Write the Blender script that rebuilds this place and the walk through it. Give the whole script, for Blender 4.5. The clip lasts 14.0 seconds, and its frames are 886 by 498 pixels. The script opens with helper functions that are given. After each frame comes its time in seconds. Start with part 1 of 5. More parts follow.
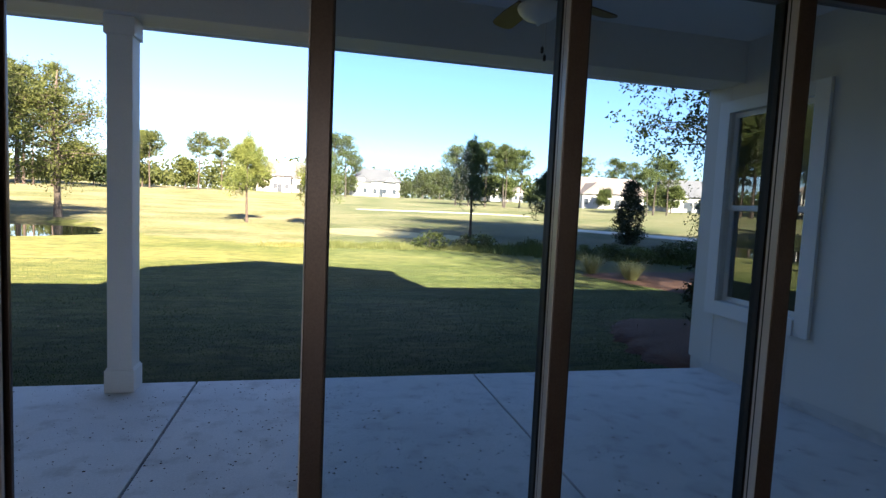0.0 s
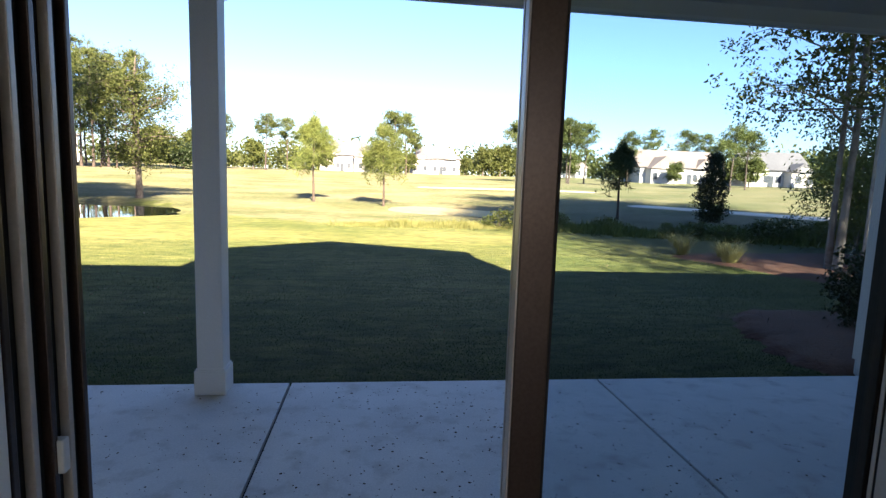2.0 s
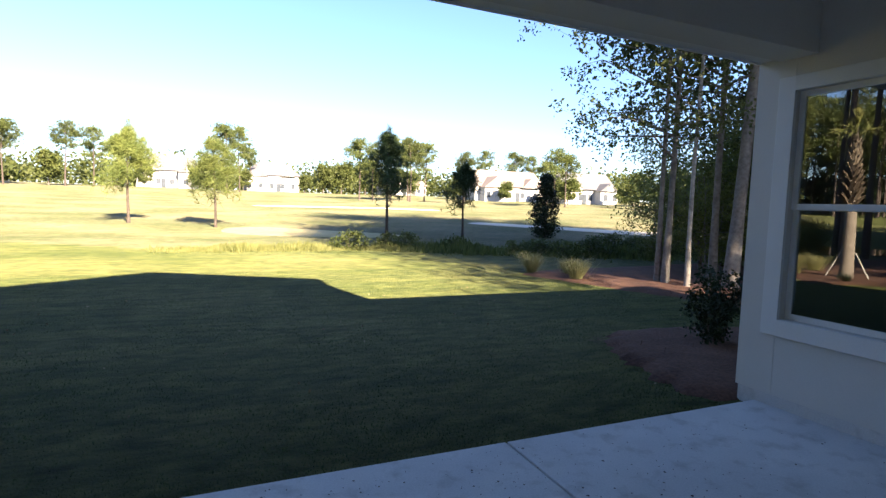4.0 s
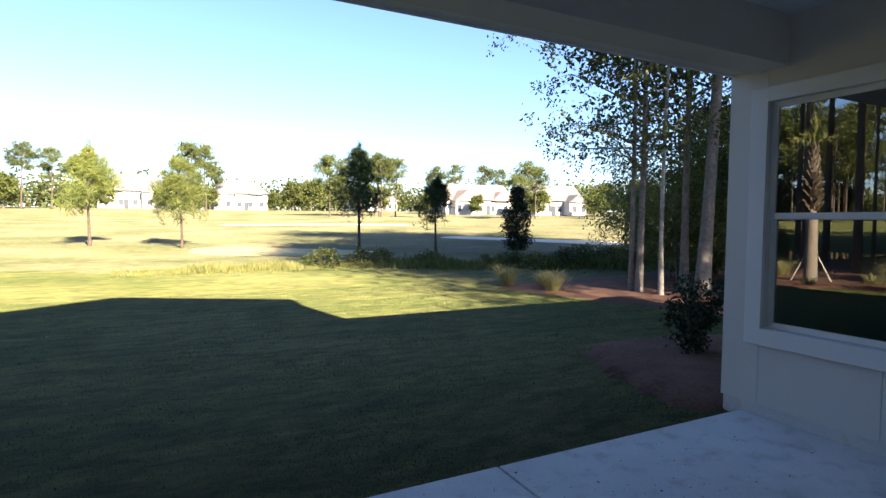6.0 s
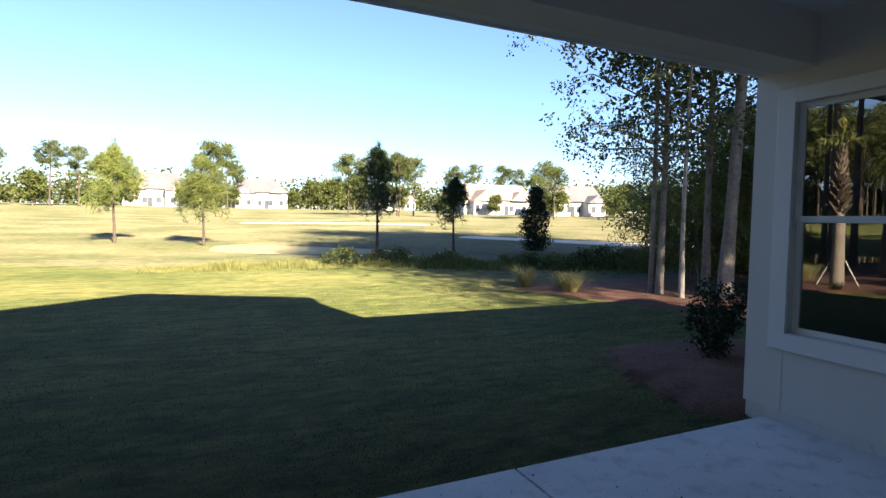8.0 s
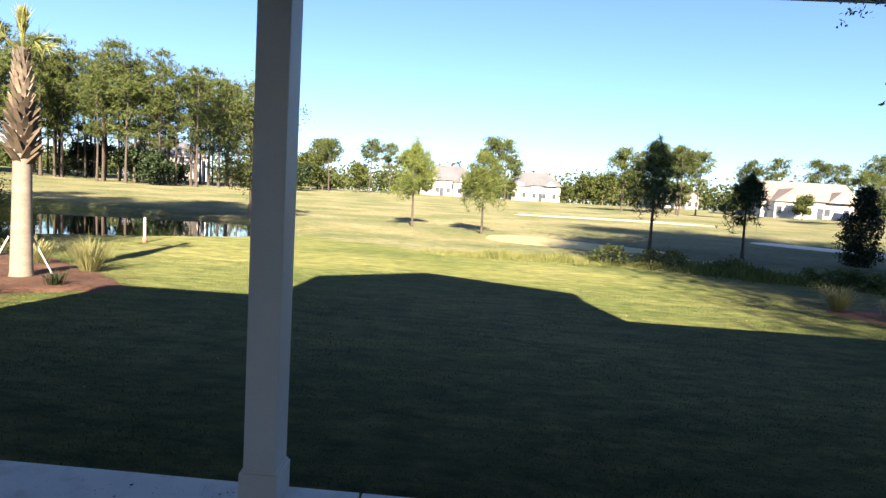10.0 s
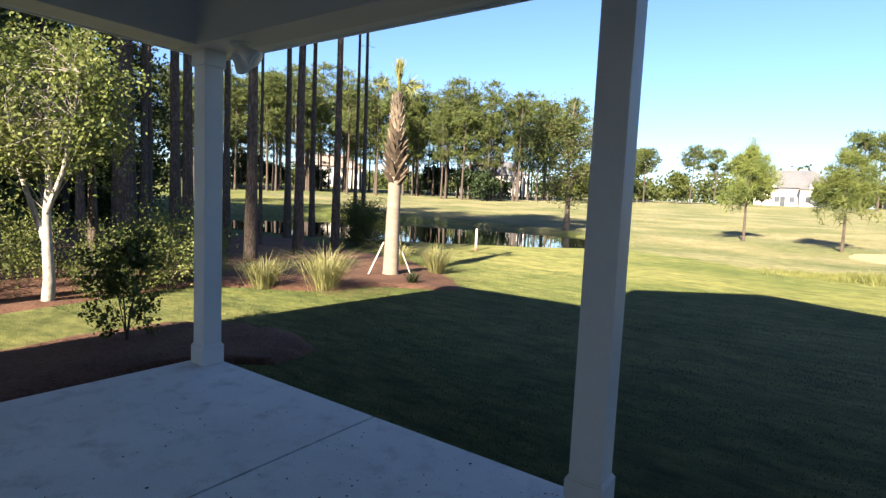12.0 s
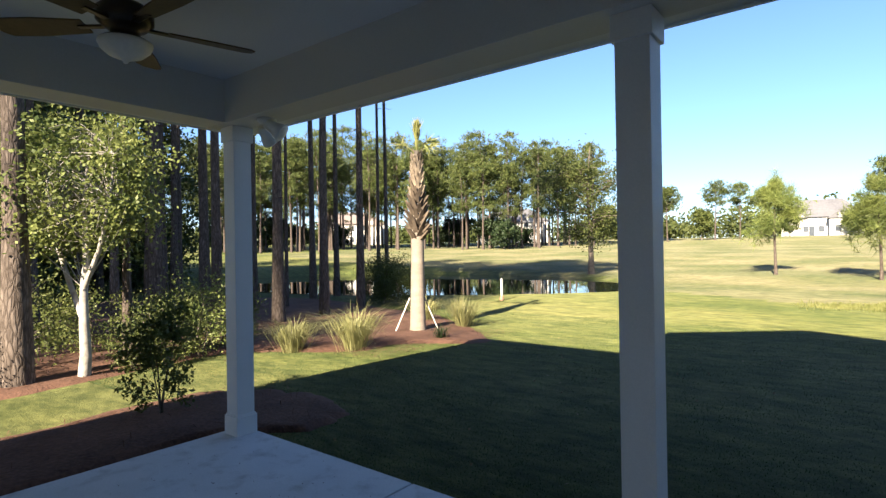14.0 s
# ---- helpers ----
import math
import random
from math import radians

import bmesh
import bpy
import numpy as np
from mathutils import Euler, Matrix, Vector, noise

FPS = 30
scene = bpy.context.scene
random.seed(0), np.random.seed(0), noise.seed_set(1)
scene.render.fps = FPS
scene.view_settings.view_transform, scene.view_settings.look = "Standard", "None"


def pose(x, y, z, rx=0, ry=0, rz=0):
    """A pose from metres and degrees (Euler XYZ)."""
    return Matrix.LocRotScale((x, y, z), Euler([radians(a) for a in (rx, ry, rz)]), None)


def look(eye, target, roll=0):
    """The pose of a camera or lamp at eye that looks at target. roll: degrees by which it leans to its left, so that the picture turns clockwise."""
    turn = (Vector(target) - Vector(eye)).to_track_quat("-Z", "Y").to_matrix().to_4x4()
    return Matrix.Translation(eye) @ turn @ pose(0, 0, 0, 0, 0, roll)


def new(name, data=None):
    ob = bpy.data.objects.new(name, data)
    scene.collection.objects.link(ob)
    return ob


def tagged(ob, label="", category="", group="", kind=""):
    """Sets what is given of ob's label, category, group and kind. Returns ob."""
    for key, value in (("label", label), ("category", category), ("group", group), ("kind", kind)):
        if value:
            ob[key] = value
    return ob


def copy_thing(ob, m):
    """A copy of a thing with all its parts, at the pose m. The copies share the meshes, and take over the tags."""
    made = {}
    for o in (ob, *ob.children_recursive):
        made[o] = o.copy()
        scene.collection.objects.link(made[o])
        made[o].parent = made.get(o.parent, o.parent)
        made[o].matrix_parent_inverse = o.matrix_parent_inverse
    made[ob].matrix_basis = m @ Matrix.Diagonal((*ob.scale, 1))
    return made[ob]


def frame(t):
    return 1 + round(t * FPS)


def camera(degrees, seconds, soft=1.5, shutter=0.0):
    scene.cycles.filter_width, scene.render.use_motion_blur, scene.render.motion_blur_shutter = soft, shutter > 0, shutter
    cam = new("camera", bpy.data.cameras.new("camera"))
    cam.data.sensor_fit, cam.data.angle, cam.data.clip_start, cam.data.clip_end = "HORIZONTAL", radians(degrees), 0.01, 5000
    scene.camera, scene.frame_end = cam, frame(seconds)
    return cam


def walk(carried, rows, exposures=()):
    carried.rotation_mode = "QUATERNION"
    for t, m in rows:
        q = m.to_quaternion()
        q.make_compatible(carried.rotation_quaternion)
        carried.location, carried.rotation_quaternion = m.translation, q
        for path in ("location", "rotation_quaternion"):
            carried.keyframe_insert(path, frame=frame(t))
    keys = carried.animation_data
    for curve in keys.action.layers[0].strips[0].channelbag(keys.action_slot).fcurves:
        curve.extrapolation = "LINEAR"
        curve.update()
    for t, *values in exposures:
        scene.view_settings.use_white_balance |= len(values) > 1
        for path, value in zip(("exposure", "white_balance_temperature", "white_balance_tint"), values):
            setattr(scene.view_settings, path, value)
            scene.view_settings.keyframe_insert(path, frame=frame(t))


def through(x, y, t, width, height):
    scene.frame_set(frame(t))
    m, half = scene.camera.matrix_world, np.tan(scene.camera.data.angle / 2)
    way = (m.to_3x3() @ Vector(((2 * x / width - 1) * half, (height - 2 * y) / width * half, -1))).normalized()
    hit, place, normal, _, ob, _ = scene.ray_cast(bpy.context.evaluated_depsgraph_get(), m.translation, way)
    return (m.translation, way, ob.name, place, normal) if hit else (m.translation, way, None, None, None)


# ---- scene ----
cam = camera(79.1, 14.0, soft=1.4)
PATH = [
    (0, (0.031, 0.11, 1.453), (0.489, 2.05, 1.3), 2.6),
    (0.5, (0.004, 0.15, 1.461), (0.387, 2.105, 1.293), 3.8),
    (1, (-0.107, 0.334, 1.456), (0.221, 2.299, 1.281), 3.3),
    (1.5, (-0.202, 0.53, 1.468), (0.103, 2.499, 1.289), 1.6),
    (2, (-0.27, 0.804, 1.445), (-0.025, 2.774, 1.2), 1.9),
    (2.5, (-0.349, 1.135, 1.444), (-0.103, 3.103, 1.188), 3.5),
    (3, (-0.396, 1.324, 1.485), (0.084, 3.251, 1.247), 1.0),
    (3.5, (-0.379, 1.523, 1.487), (0.191, 3.429, 1.281), 1.4),
    (4, (-0.343, 1.700, 1.499), (0.462, 3.524, 1.337), 1.8),
    (6.5, (-0.373, 1.831, 1.523), (0.527, 3.614, 1.418), 0.4),
    (7, (-0.375, 1.834, 1.525), (0.513, 3.623, 1.414), 0.6),
    (9.5, (-0.372, 1.828, 1.541), (-0.034, 3.795, 1.412), 2.9),
    (10, (-0.347, 1.835, 1.573), (-0.458, 3.824, 1.404), 3.5),
    (10.5, (-0.380, 1.874, 1.56), (-0.896, 3.797, 1.364), 2.8),
    (11, (-0.450, 1.931, 1.519), (-1.288, 3.735, 1.311), 3.1),
    (11.5, (-0.469, 1.901, 1.523), (-1.495, 3.605, 1.32), 3.2),
    (12, (-0.473, 1.866, 1.531), (-1.634, 3.485, 1.349), 2.6),
    (12.5, (-0.484, 1.863, 1.535), (-1.693, 3.448, 1.371), 1.5),
    (13, (-0.482, 1.852, 1.561), (-1.706, 3.429, 1.447), -0.1),
    (13.5, (-0.495, 1.853, 1.571), (-1.729, 3.426, 1.522), -1.2),
    (14, (-0.5, 1.846, 1.574), (-1.737, 3.418, 1.581), -0.9),
]
EXPOSURES = [(0.0, 2.88, 5600, 20), (3.0, 2.9, 5700, 19), (6.5, 2.82, 5700, 19), (10.0, 2.43, 5550, 16), (14.0, 2.42, 5500, 15)]
walk(cam, [(t, look(eye, target, roll)) for t, eye, target, roll in PATH], EXPOSURES)

# ---- light ----
SUN_EL, SUN_AZ = 30.0, 10.0          # elevation; the light travels this many degrees from +y towards -x
world = bpy.data.worlds.new("world")
scene.world = world
world.use_nodes = True
wn, wl = world.node_tree.nodes, world.node_tree.links
sky = wn.new("ShaderNodeTexSky")
sky.sky_type = "NISHITA"
sky.sun_disc = False
sky.sun_elevation = radians(SUN_EL)
sky.sun_rotation = radians(180 - SUN_AZ)
sky.air_density, sky.dust_density, sky.ozone_density = 1.0, 0.6, 2.9
wn["Background"].inputs[1].default_value = 0.0435
wl.new(sky.outputs[0], wn["Background"].inputs[0])
lamp = bpy.data.lights.new("sun", "SUN")
lamp.energy, lamp.angle, lamp.color = 5.0, radians(0.6), (1.0, 0.78, 0.47)
sun = new("sun", lamp)
TRAVEL = Vector((-math.sin(radians(SUN_AZ)) * math.cos(radians(SUN_EL)), math.cos(radians(SUN_AZ)) * math.cos(radians(SUN_EL)), -math.sin(radians(SUN_EL))))
sun.matrix_world = look((8, -40, 30), Vector((8, -40, 30)) + TRAVEL)


# ---- materials ----
def material(name, rough=0.8, metal=0.0, spec=0.3):
    m = bpy.data.materials.new(name)
    m.use_nodes = True
    b = m.node_tree.nodes["Principled BSDF"]
    b.inputs["Roughness"].default_value = rough
    b.inputs["Metallic"].default_value = metal
    b.inputs["Specular IOR Level"].default_value = spec
    return m, m.node_tree, b


def node(tree, kind, **inputs):
    n = tree.nodes.new(kind)
    for k, v in inputs.items():
        n.inputs[k.replace("_", " ")].default_value = v
    return n


def coords(tree, scale=(1, 1, 1), object_space=False):
    g = tree.nodes.new("ShaderNodeTexCoord") if object_space else tree.nodes.new("ShaderNodeNewGeometry")
    m = tree.nodes.new("ShaderNodeMapping")
    m.inputs["Scale"].default_value = scale
    tree.links.new(g.outputs["Object" if object_space else "Position"], m.inputs["Vector"])
    return m.outputs[0]


def noise_of(tree, vec, scale, detail=4.0, rough=0.55):
    n = node(tree, "ShaderNodeTexNoise", Scale=scale, Detail=detail, Roughness=rough)
    tree.links.new(vec, n.inputs["Vector"])
    return n.outputs["Fac"]


def ramp(tree, fac, *stops):
    r = tree.nodes.new("ShaderNodeValToRGB")
    e = r.color_ramp.elements
    while len(e) < len(stops):
        e.new(0.5)
    for el, (p, c) in zip(e, stops):
        el.position, el.color = p, (*c, 1)
    tree.links.new(fac, r.inputs[0])
    return r.outputs[0]


def mix(tree, fac, a, b, how="MIX"):
    m = tree.nodes.new("ShaderNodeMix")
    m.data_type, m.blend_type = "RGBA", how
    for sock, v in ((m.inputs[0], fac), (m.inputs[6], a), (m.inputs[7], b)):
        if hasattr(v, "links"):
            tree.links.new(v, sock)
        else:
            sock.default_value = v if isinstance(v, (int, float)) else (*v, 1)
    return m.outputs[2]


def bump(tree, bsdf, height, strength=0.4, distance=0.01):
    b = node(tree, "ShaderNodeBump", Strength=strength, Distance=distance)
    tree.links.new(height, b.inputs["Height"])
    tree.links.new(b.outputs[0], bsdf.inputs["Normal"])


def surface(name, dark, light, rough=0.8, fine=60.0, coarse=1.5, strength=0.3, distance=0.004, metal=0.0, spec=0.3, stretch=(1, 1, 1), object_space=False):
    """A plain surface with variation at two scales and a fine relief."""
    m, t, b = material(name, rough, metal, spec)
    v = coords(t, stretch, object_space)
    f, c = noise_of(t, v, fine), noise_of(t, v, coarse, 3.0)
    col = mix(t, 0.45, ramp(t, f, (0.3, dark), (0.7, light)), ramp(t, c, (0.3, dark), (0.7, light)))
    t.links.new(col, b.inputs["Base Color"])
    bump(t, b, f, strength, distance)
    return m


def leaf_material(name, dark, light, through=0.35):
    m, t, b = material(name, 0.55, 0.0, 0.3)
    g = t.nodes.new("ShaderNodeNewGeometry")
    o = t.nodes.new("ShaderNodeObjectInfo")
    v = coords(t)
    col = mix(t, 0.5, ramp(t, g.outputs["Random Per Island"], (0.0, dark), (1.0, light)), ramp(t, noise_of(t, v, 1.3, 2.0), (0.35, dark), (0.65, light)))
    h = t.nodes.new("ShaderNodeHueSaturation")
    mr = node(t, "ShaderNodeMapRange")
    mr.inputs["To Min"].default_value, mr.inputs["To Max"].default_value = 0.8, 1.2
    t.links.new(o.outputs["Random"], mr.inputs["Value"])
    t.links.new(mr.outputs[0], h.inputs["Value"])
    t.links.new(col, h.inputs["Color"])
    t.links.new(h.outputs[0], b.inputs["Base Color"])
    tr = t.nodes.new("ShaderNodeBsdfTranslucent")
    t.links.new(h.outputs[0], tr.inputs["Color"])
    s = node(t, "ShaderNodeMixShader", Fac=through)
    t.links.new(b.outputs[0], s.inputs[1])
    t.links.new(tr.outputs[0], s.inputs[2])
    t.links.new(s.outputs[0], t.nodes["Material Output"].inputs["Surface"])
    return m


def ground_material(name="lawn", k=1.0, warm=1.0, cool=1.0):
    """Mown turf; k scales its brightness, warm its red and cool its blue."""
    m, t, b = material(name, 0.9, 0.0, 0.15)
    b.inputs["Diffuse Roughness"].default_value = 1.0

    def dye(r, g, bl):
        return r * k * warm, g * k, bl * k * cool

    v = coords(t)
    fine = noise_of(t, v, 55.0, 3.0, 0.7)
    mid = noise_of(t, v, 3.2, 4.0, 0.65)
    big = noise_of(t, v, 0.16, 3.0)
    a = ramp(t, fine, (0.3, dye(0.07, 0.085, 0.02)), (0.7, dye(0.25, 0.25, 0.075)))
    c = ramp(t, mid, (0.35, dye(0.1, 0.12, 0.03)), (0.62, dye(0.29, 0.27, 0.095)))
    d = ramp(t, big, (0.38, dye(0.14, 0.16, 0.04)), (0.62, dye(0.34, 0.3, 0.11)))
    # mown swathes, softly uneven
    w = node(t, "ShaderNodeTexWave", Scale=0.3, Distortion=5.0, Detail=2.0)
    w.bands_direction = "Y"
    t.links.new(coords(t, (0.25, 1, 1)), w.inputs["Vector"])
    e = ramp(t, w.outputs["Fac"], (0.2, (0.8, 0.85, 0.8)), (0.8, (1.1, 1.08, 1.0)))
    col = mix(t, 0.6, mix(t, 0.5, a, c), d)
    col = mix(t, 0.45, col, mix(t, 1.0, col, e, "MULTIPLY"))
    # short darker streaks left by mowing
    st = ramp(t, noise_of(t, coords(t, (1.5, 3.6, 1)), 1.5, 6.0, 0.75), (0.34, (0.42, 0.48, 0.44)), (0.66, (1.3, 1.26, 1.2)))
    band = ramp(t, noise_of(t, coords(t, (0.035, 0.22, 1)), 1.0, 4.0, 0.6), (0.36, (0.84, 0.89, 0.86)), (0.5, (0.97, 0.98, 0.97)), (0.64, (1.12, 1.08, 1.07)))
    t.links.new(mix(t, 1.0, mix(t, 1.0, col, st, "MULTIPLY"), band, "MULTIPLY"), b.inputs["Base Color"])
    bump(t, b, mix(t, 0.4, fine, mid), 0.9, 0.03)
    return m


def bark_material(name, dark, light, scale=19.0):
    m, t, b = material(name, 0.95, 0.0, 0.1)
    v = coords(t, (1, 1, 0.24))
    vo = node(t, "ShaderNodeTexVoronoi", Scale=scale)
    vo.feature = "DISTANCE_TO_EDGE"
    nz = node(t, "ShaderNodeTexNoise", Scale=6.0, Detail=5.0)
    t.links.new(v, nz.inputs["Vector"])
    t.links.new(mix(t, 0.12, v, nz.outputs["Color"]), vo.inputs["Vector"])
    plates = ramp(t, vo.outputs["Distance"], (0.0, (0.15, 0.15, 0.15)), (0.22, (1, 1, 1)))
    f = noise_of(t, v, 22.0, 5.0)
    col = mix(t, plates, tuple(c * 0.9 for c in dark), ramp(t, f, (0.3, dark), (0.7, light)))
    t.links.new(col, b.inputs["Base Color"])
    bump(t, b, mix(t, 0.3, plates, f), 0.6, 0.02)
    return m


def glass_material(name, tint, gloss=1.0, base=0.006):
    m, t, b = material(name)
    t.nodes.remove(b)
    tr = t.nodes.new("ShaderNodeBsdfTransparent")
    tr.inputs["Color"].default_value = (*tint, 1)
    gl = node(t, "ShaderNodeBsdfGlossy", Roughness=0.005)
    gl.inputs["Color"].default_value = (gloss, gloss, gloss, 1)
    fr = node(t, "ShaderNodeLayerWeight", Blend=0.5)
    pw = t.nodes.new("ShaderNodeMath")
    pw.operation = "POWER"
    pw.inputs[1].default_value = 4.0
    t.links.new(fr.outputs["Facing"], pw.inputs[0])
    ma = t.nodes.new("ShaderNodeMath")
    ma.operation = "MULTIPLY_ADD"
    ma.inputs[1].default_value, ma.inputs[2].default_value = 0.9, base
    t.links.new(pw.outputs[0], ma.inputs[0])
    s = t.nodes.new("ShaderNodeMixShader")
    t.links.new(ma.outputs[0], s.inputs[0])
    t.links.new(tr.outputs[0], s.inputs[1])
    t.links.new(gl.outputs[0], s.inputs[2])
    t.links.new(s.outputs[0], t.nodes["Material Output"].inputs["Surface"])
    return m


def concrete_material():
    m, t, b = material("patio_concrete", 0.75, 0.0, 0.3)
    v = coords(t)
    f, c, s = noise_of(t, v, 90.0, 5.0, 0.7), noise_of(t, v, 1.1, 5.0, 0.65), noise_of(t, v, 5.5, 4.0, 0.6)
    col = mix(t, 0.4, ramp(t, f, (0.3, (0.46, 0.46, 0.46)), (0.7, (0.68, 0.68, 0.67))), ramp(t, c, (0.35, (0.44, 0.45, 0.46)), (0.65, (0.7, 0.695, 0.68))))
    col = mix(t, ramp(t, s, (0.52, (0, 0, 0)), (0.74, (0.6, 0.6, 0.6))), col, (0.3, 0.29, 0.27))
    t.links.new(col, b.inputs["Base Color"])
    bump(t, b, f, 0.35, 0.003)
    return m


def water_material():
    m, t, b = material("pond_water", 0.03, 0.0, 0.5)
    b.inputs["Base Color"].default_value = (0.012, 0.016, 0.012, 1)
    bump(t, b, noise_of(t, coords(t, (1, 0.5, 1)), 2.5, 3.0), 0.05, 0.02)
    return m


# near lawn is darkened partly to deepen the house's shade; fairway is paler turf
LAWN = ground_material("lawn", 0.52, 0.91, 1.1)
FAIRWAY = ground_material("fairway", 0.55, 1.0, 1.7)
CONCRETE = concrete_material()
PAINT = surface("white_trim_paint", (0.66, 0.67, 0.66), (0.76, 0.76, 0.75), 0.5, 120, 2.0, 0.12, 0.002)
SIDING = surface("painted_siding", (0.57, 0.56, 0.53), (0.65, 0.64, 0.61), 0.6, 150, 1.2, 0.2, 0.002)
BEAM = surface("painted_beam", (0.57, 0.56, 0.53), (0.65, 0.64, 0.61), 0.6, 90, 1.0, 0.15, 0.002)
CEILING = surface("porch_ceiling_paint", (0.62, 0.63, 0.63), (0.7, 0.71, 0.71), 0.7, 60, 0.8, 0.15, 0.002)
DRYWALL = surface("drywall_paint", (0.78, 0.78, 0.765), (0.84, 0.84, 0.825), 0.75, 200, 1.0, 0.15, 0.001)
OAKFLOOR = surface("floorboards", (0.16, 0.1, 0.06), (0.28, 0.19, 0.12), 0.4, 25, 2.0, 0.2, 0.002, stretch=(1, 0.1, 1))
BRONZE = surface("bronze_aluminium", (0.05, 0.034, 0.027), (0.085, 0.06, 0.048), 0.32, 150, 3.0, 0.08, 0.001, 0.55, 0.5)
# paler than BRONZE: skylight on the door edge is put into the colour
SKYLIT_TAN = surface("skylit_tan_metal", (0.46, 0.42, 0.38), (0.56, 0.52, 0.47), 0.35, 120, 3.0, 0.05, 0.001, 0.15, 0.5)
RUBBER = surface("black_gasket", (0.01, 0.01, 0.01), (0.02, 0.02, 0.02), 0.6)
SHINGLE = surface("roof_shingle", (0.05, 0.05, 0.055), (0.11, 0.11, 0.115), 0.9, 14, 1.0, 0.6, 0.02)
FAR_ROOF = surface("far_roof", (0.09, 0.09, 0.1), (0.15, 0.15, 0.16), 0.9, 3, 0.3, 0.3, 0.05)
FAR_ROOF_BROWN = surface("far_brown_roof", (0.17, 0.14, 0.125), (0.25, 0.21, 0.19), 0.9, 3, 0.3, 0.3, 0.05)
FAR_WALL = surface("far_wall", (0.46, 0.45, 0.42), (0.6, 0.58, 0.55), 0.8, 4, 0.4)
MULCH = surface("pine_straw", (0.04, 0.02, 0.014), (0.16, 0.085, 0.055), 0.95, 30, 2.0, 0.8, 0.015)
SAND = surface("bunker_sand", (0.44, 0.4, 0.31), (0.56, 0.51, 0.42), 0.9, 8, 0.5, 0.3, 0.02)
WATER = water_material()
GLASS = glass_material("door_glass", (0.82, 0.88, 0.91))
WINDOW_GLASS = glass_material("window_glass", (0.55, 0.6, 0.6), base=0.17)
PINE_BARK = bark_material("pine_bark", (0.06, 0.048, 0.04), (0.175, 0.145, 0.125), 24.0)
OAK_BARK = bark_material("oak_bark", (0.1, 0.085, 0.07), (0.22, 0.19, 0.16), 16)
GREY_BARK = surface("grey_smooth_bark", (0.1, 0.088, 0.075), (0.26, 0.24, 0.215), 0.85, 12, 3.0, 0.5, 0.01)
PALE_BARK = surface("pale_smooth_bark", (0.16, 0.145, 0.13), (0.4, 0.38, 0.345), 0.8, 12, 3.0, 0.5, 0.01)
PINE_NEEDLE = leaf_material("pine_needles", (0.042, 0.068, 0.018), (0.17, 0.195, 0.055), 0.38)
YOUNG_NEEDLE = leaf_material("young_pine_needles", (0.09, 0.13, 0.03), (0.27, 0.31, 0.085), 0.42)
DARK_NEEDLE = leaf_material("dark_pine_needles", (0.022, 0.046, 0.018), (0.075, 0.115, 0.042), 0.3)
LEAF = leaf_material("broad_leaves", (0.04, 0.062, 0.016), (0.15, 0.17, 0.045), 0.4)
BRIGHT_LEAF = leaf_material("yellow_green_leaves", (0.055, 0.085, 0.022), (0.225, 0.25, 0.07), 0.42)
# LEAF darkened: the wood's shade is put into the leaf colour
SHADED_LEAF = leaf_material("shaded_wood_leaves", (0.025, 0.045, 0.015), (0.13, 0.15, 0.045), 0.4)
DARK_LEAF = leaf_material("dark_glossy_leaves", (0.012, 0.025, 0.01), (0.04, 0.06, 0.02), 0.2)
GRASS_BLADE = leaf_material("grass_blades", (0.02, 0.048, 0.013), (0.085, 0.135, 0.04), 0.35)
TALL_GRASS = leaf_material("tall_grass_blades", (0.1, 0.12, 0.03), (0.27, 0.27, 0.09), 0.4)
SAGE_GRASS = leaf_material("ornamental_grass", (0.19, 0.2, 0.075), (0.42, 0.4, 0.18), 0.4)


# ---- mesh helpers ----
rng = np.random.default_rng(7)


def part(name, bm, mat, parent=None, label=""):
    """Links a bmesh as one mesh object, under parent if there is one."""
    me = bpy.data.meshes.new(name)
    bm.to_mesh(me)
    bm.free()
    return part_of(name, me, mat, parent, label)


def part_of(name, me, mat, parent=None, label=""):
    if mat and not me.materials:
        me.materials.append(mat)
    ob = new(name, me)
    if parent:
        ob.parent = parent
    if label:
        tagged(ob, label)
    return ob


def structure(ob, label, category):
    return tagged(ob, label, category, kind="structure")


def empty(name, m, label="", category="", group="", kind=""):
    ob = new(name)
    ob.empty_display_size = 0.1
    ob.matrix_basis = m
    return tagged(ob, label, category, group, kind)


def add_box(bm, lo, hi, bevel=0.0):
    lo, hi = Vector(lo), Vector(hi)
    c, s = (lo + hi) / 2, hi - lo
    r = bmesh.ops.create_cube(bm, size=1, matrix=Matrix.Translation(c) @ Matrix.Diagonal((*s, 1)))
    if bevel:
        edges = list({e for v in r["verts"] for e in v.link_edges})
        bmesh.ops.bevel(bm, geom=edges, offset=bevel, segments=2, affect="EDGES", profile=0.6)
    return bm


def box(lo, hi, bevel=0.0):
    return add_box(bmesh.new(), lo, hi, bevel)


def lathe(profile, sides=24, m=Matrix()):
    """A turned body from (radius, z) pairs."""
    bm = bmesh.new()
    rings = []
    for r, z in profile:
        rings.append([bm.verts.new(m @ Vector((r * math.cos(2 * math.pi * i / sides), r * math.sin(2 * math.pi * i / sides), z))) for i in range(sides)])
    for a, b in zip(rings, rings[1:]):
        for i in range(sides):
            bm.faces.new((a[i], a[(i + 1) % sides], b[(i + 1) % sides], b[i]))
    bm.faces.new(rings[0][::-1])
    bm.faces.new(rings[-1])
    for f in bm.faces:
        f.smooth = True
    return bm


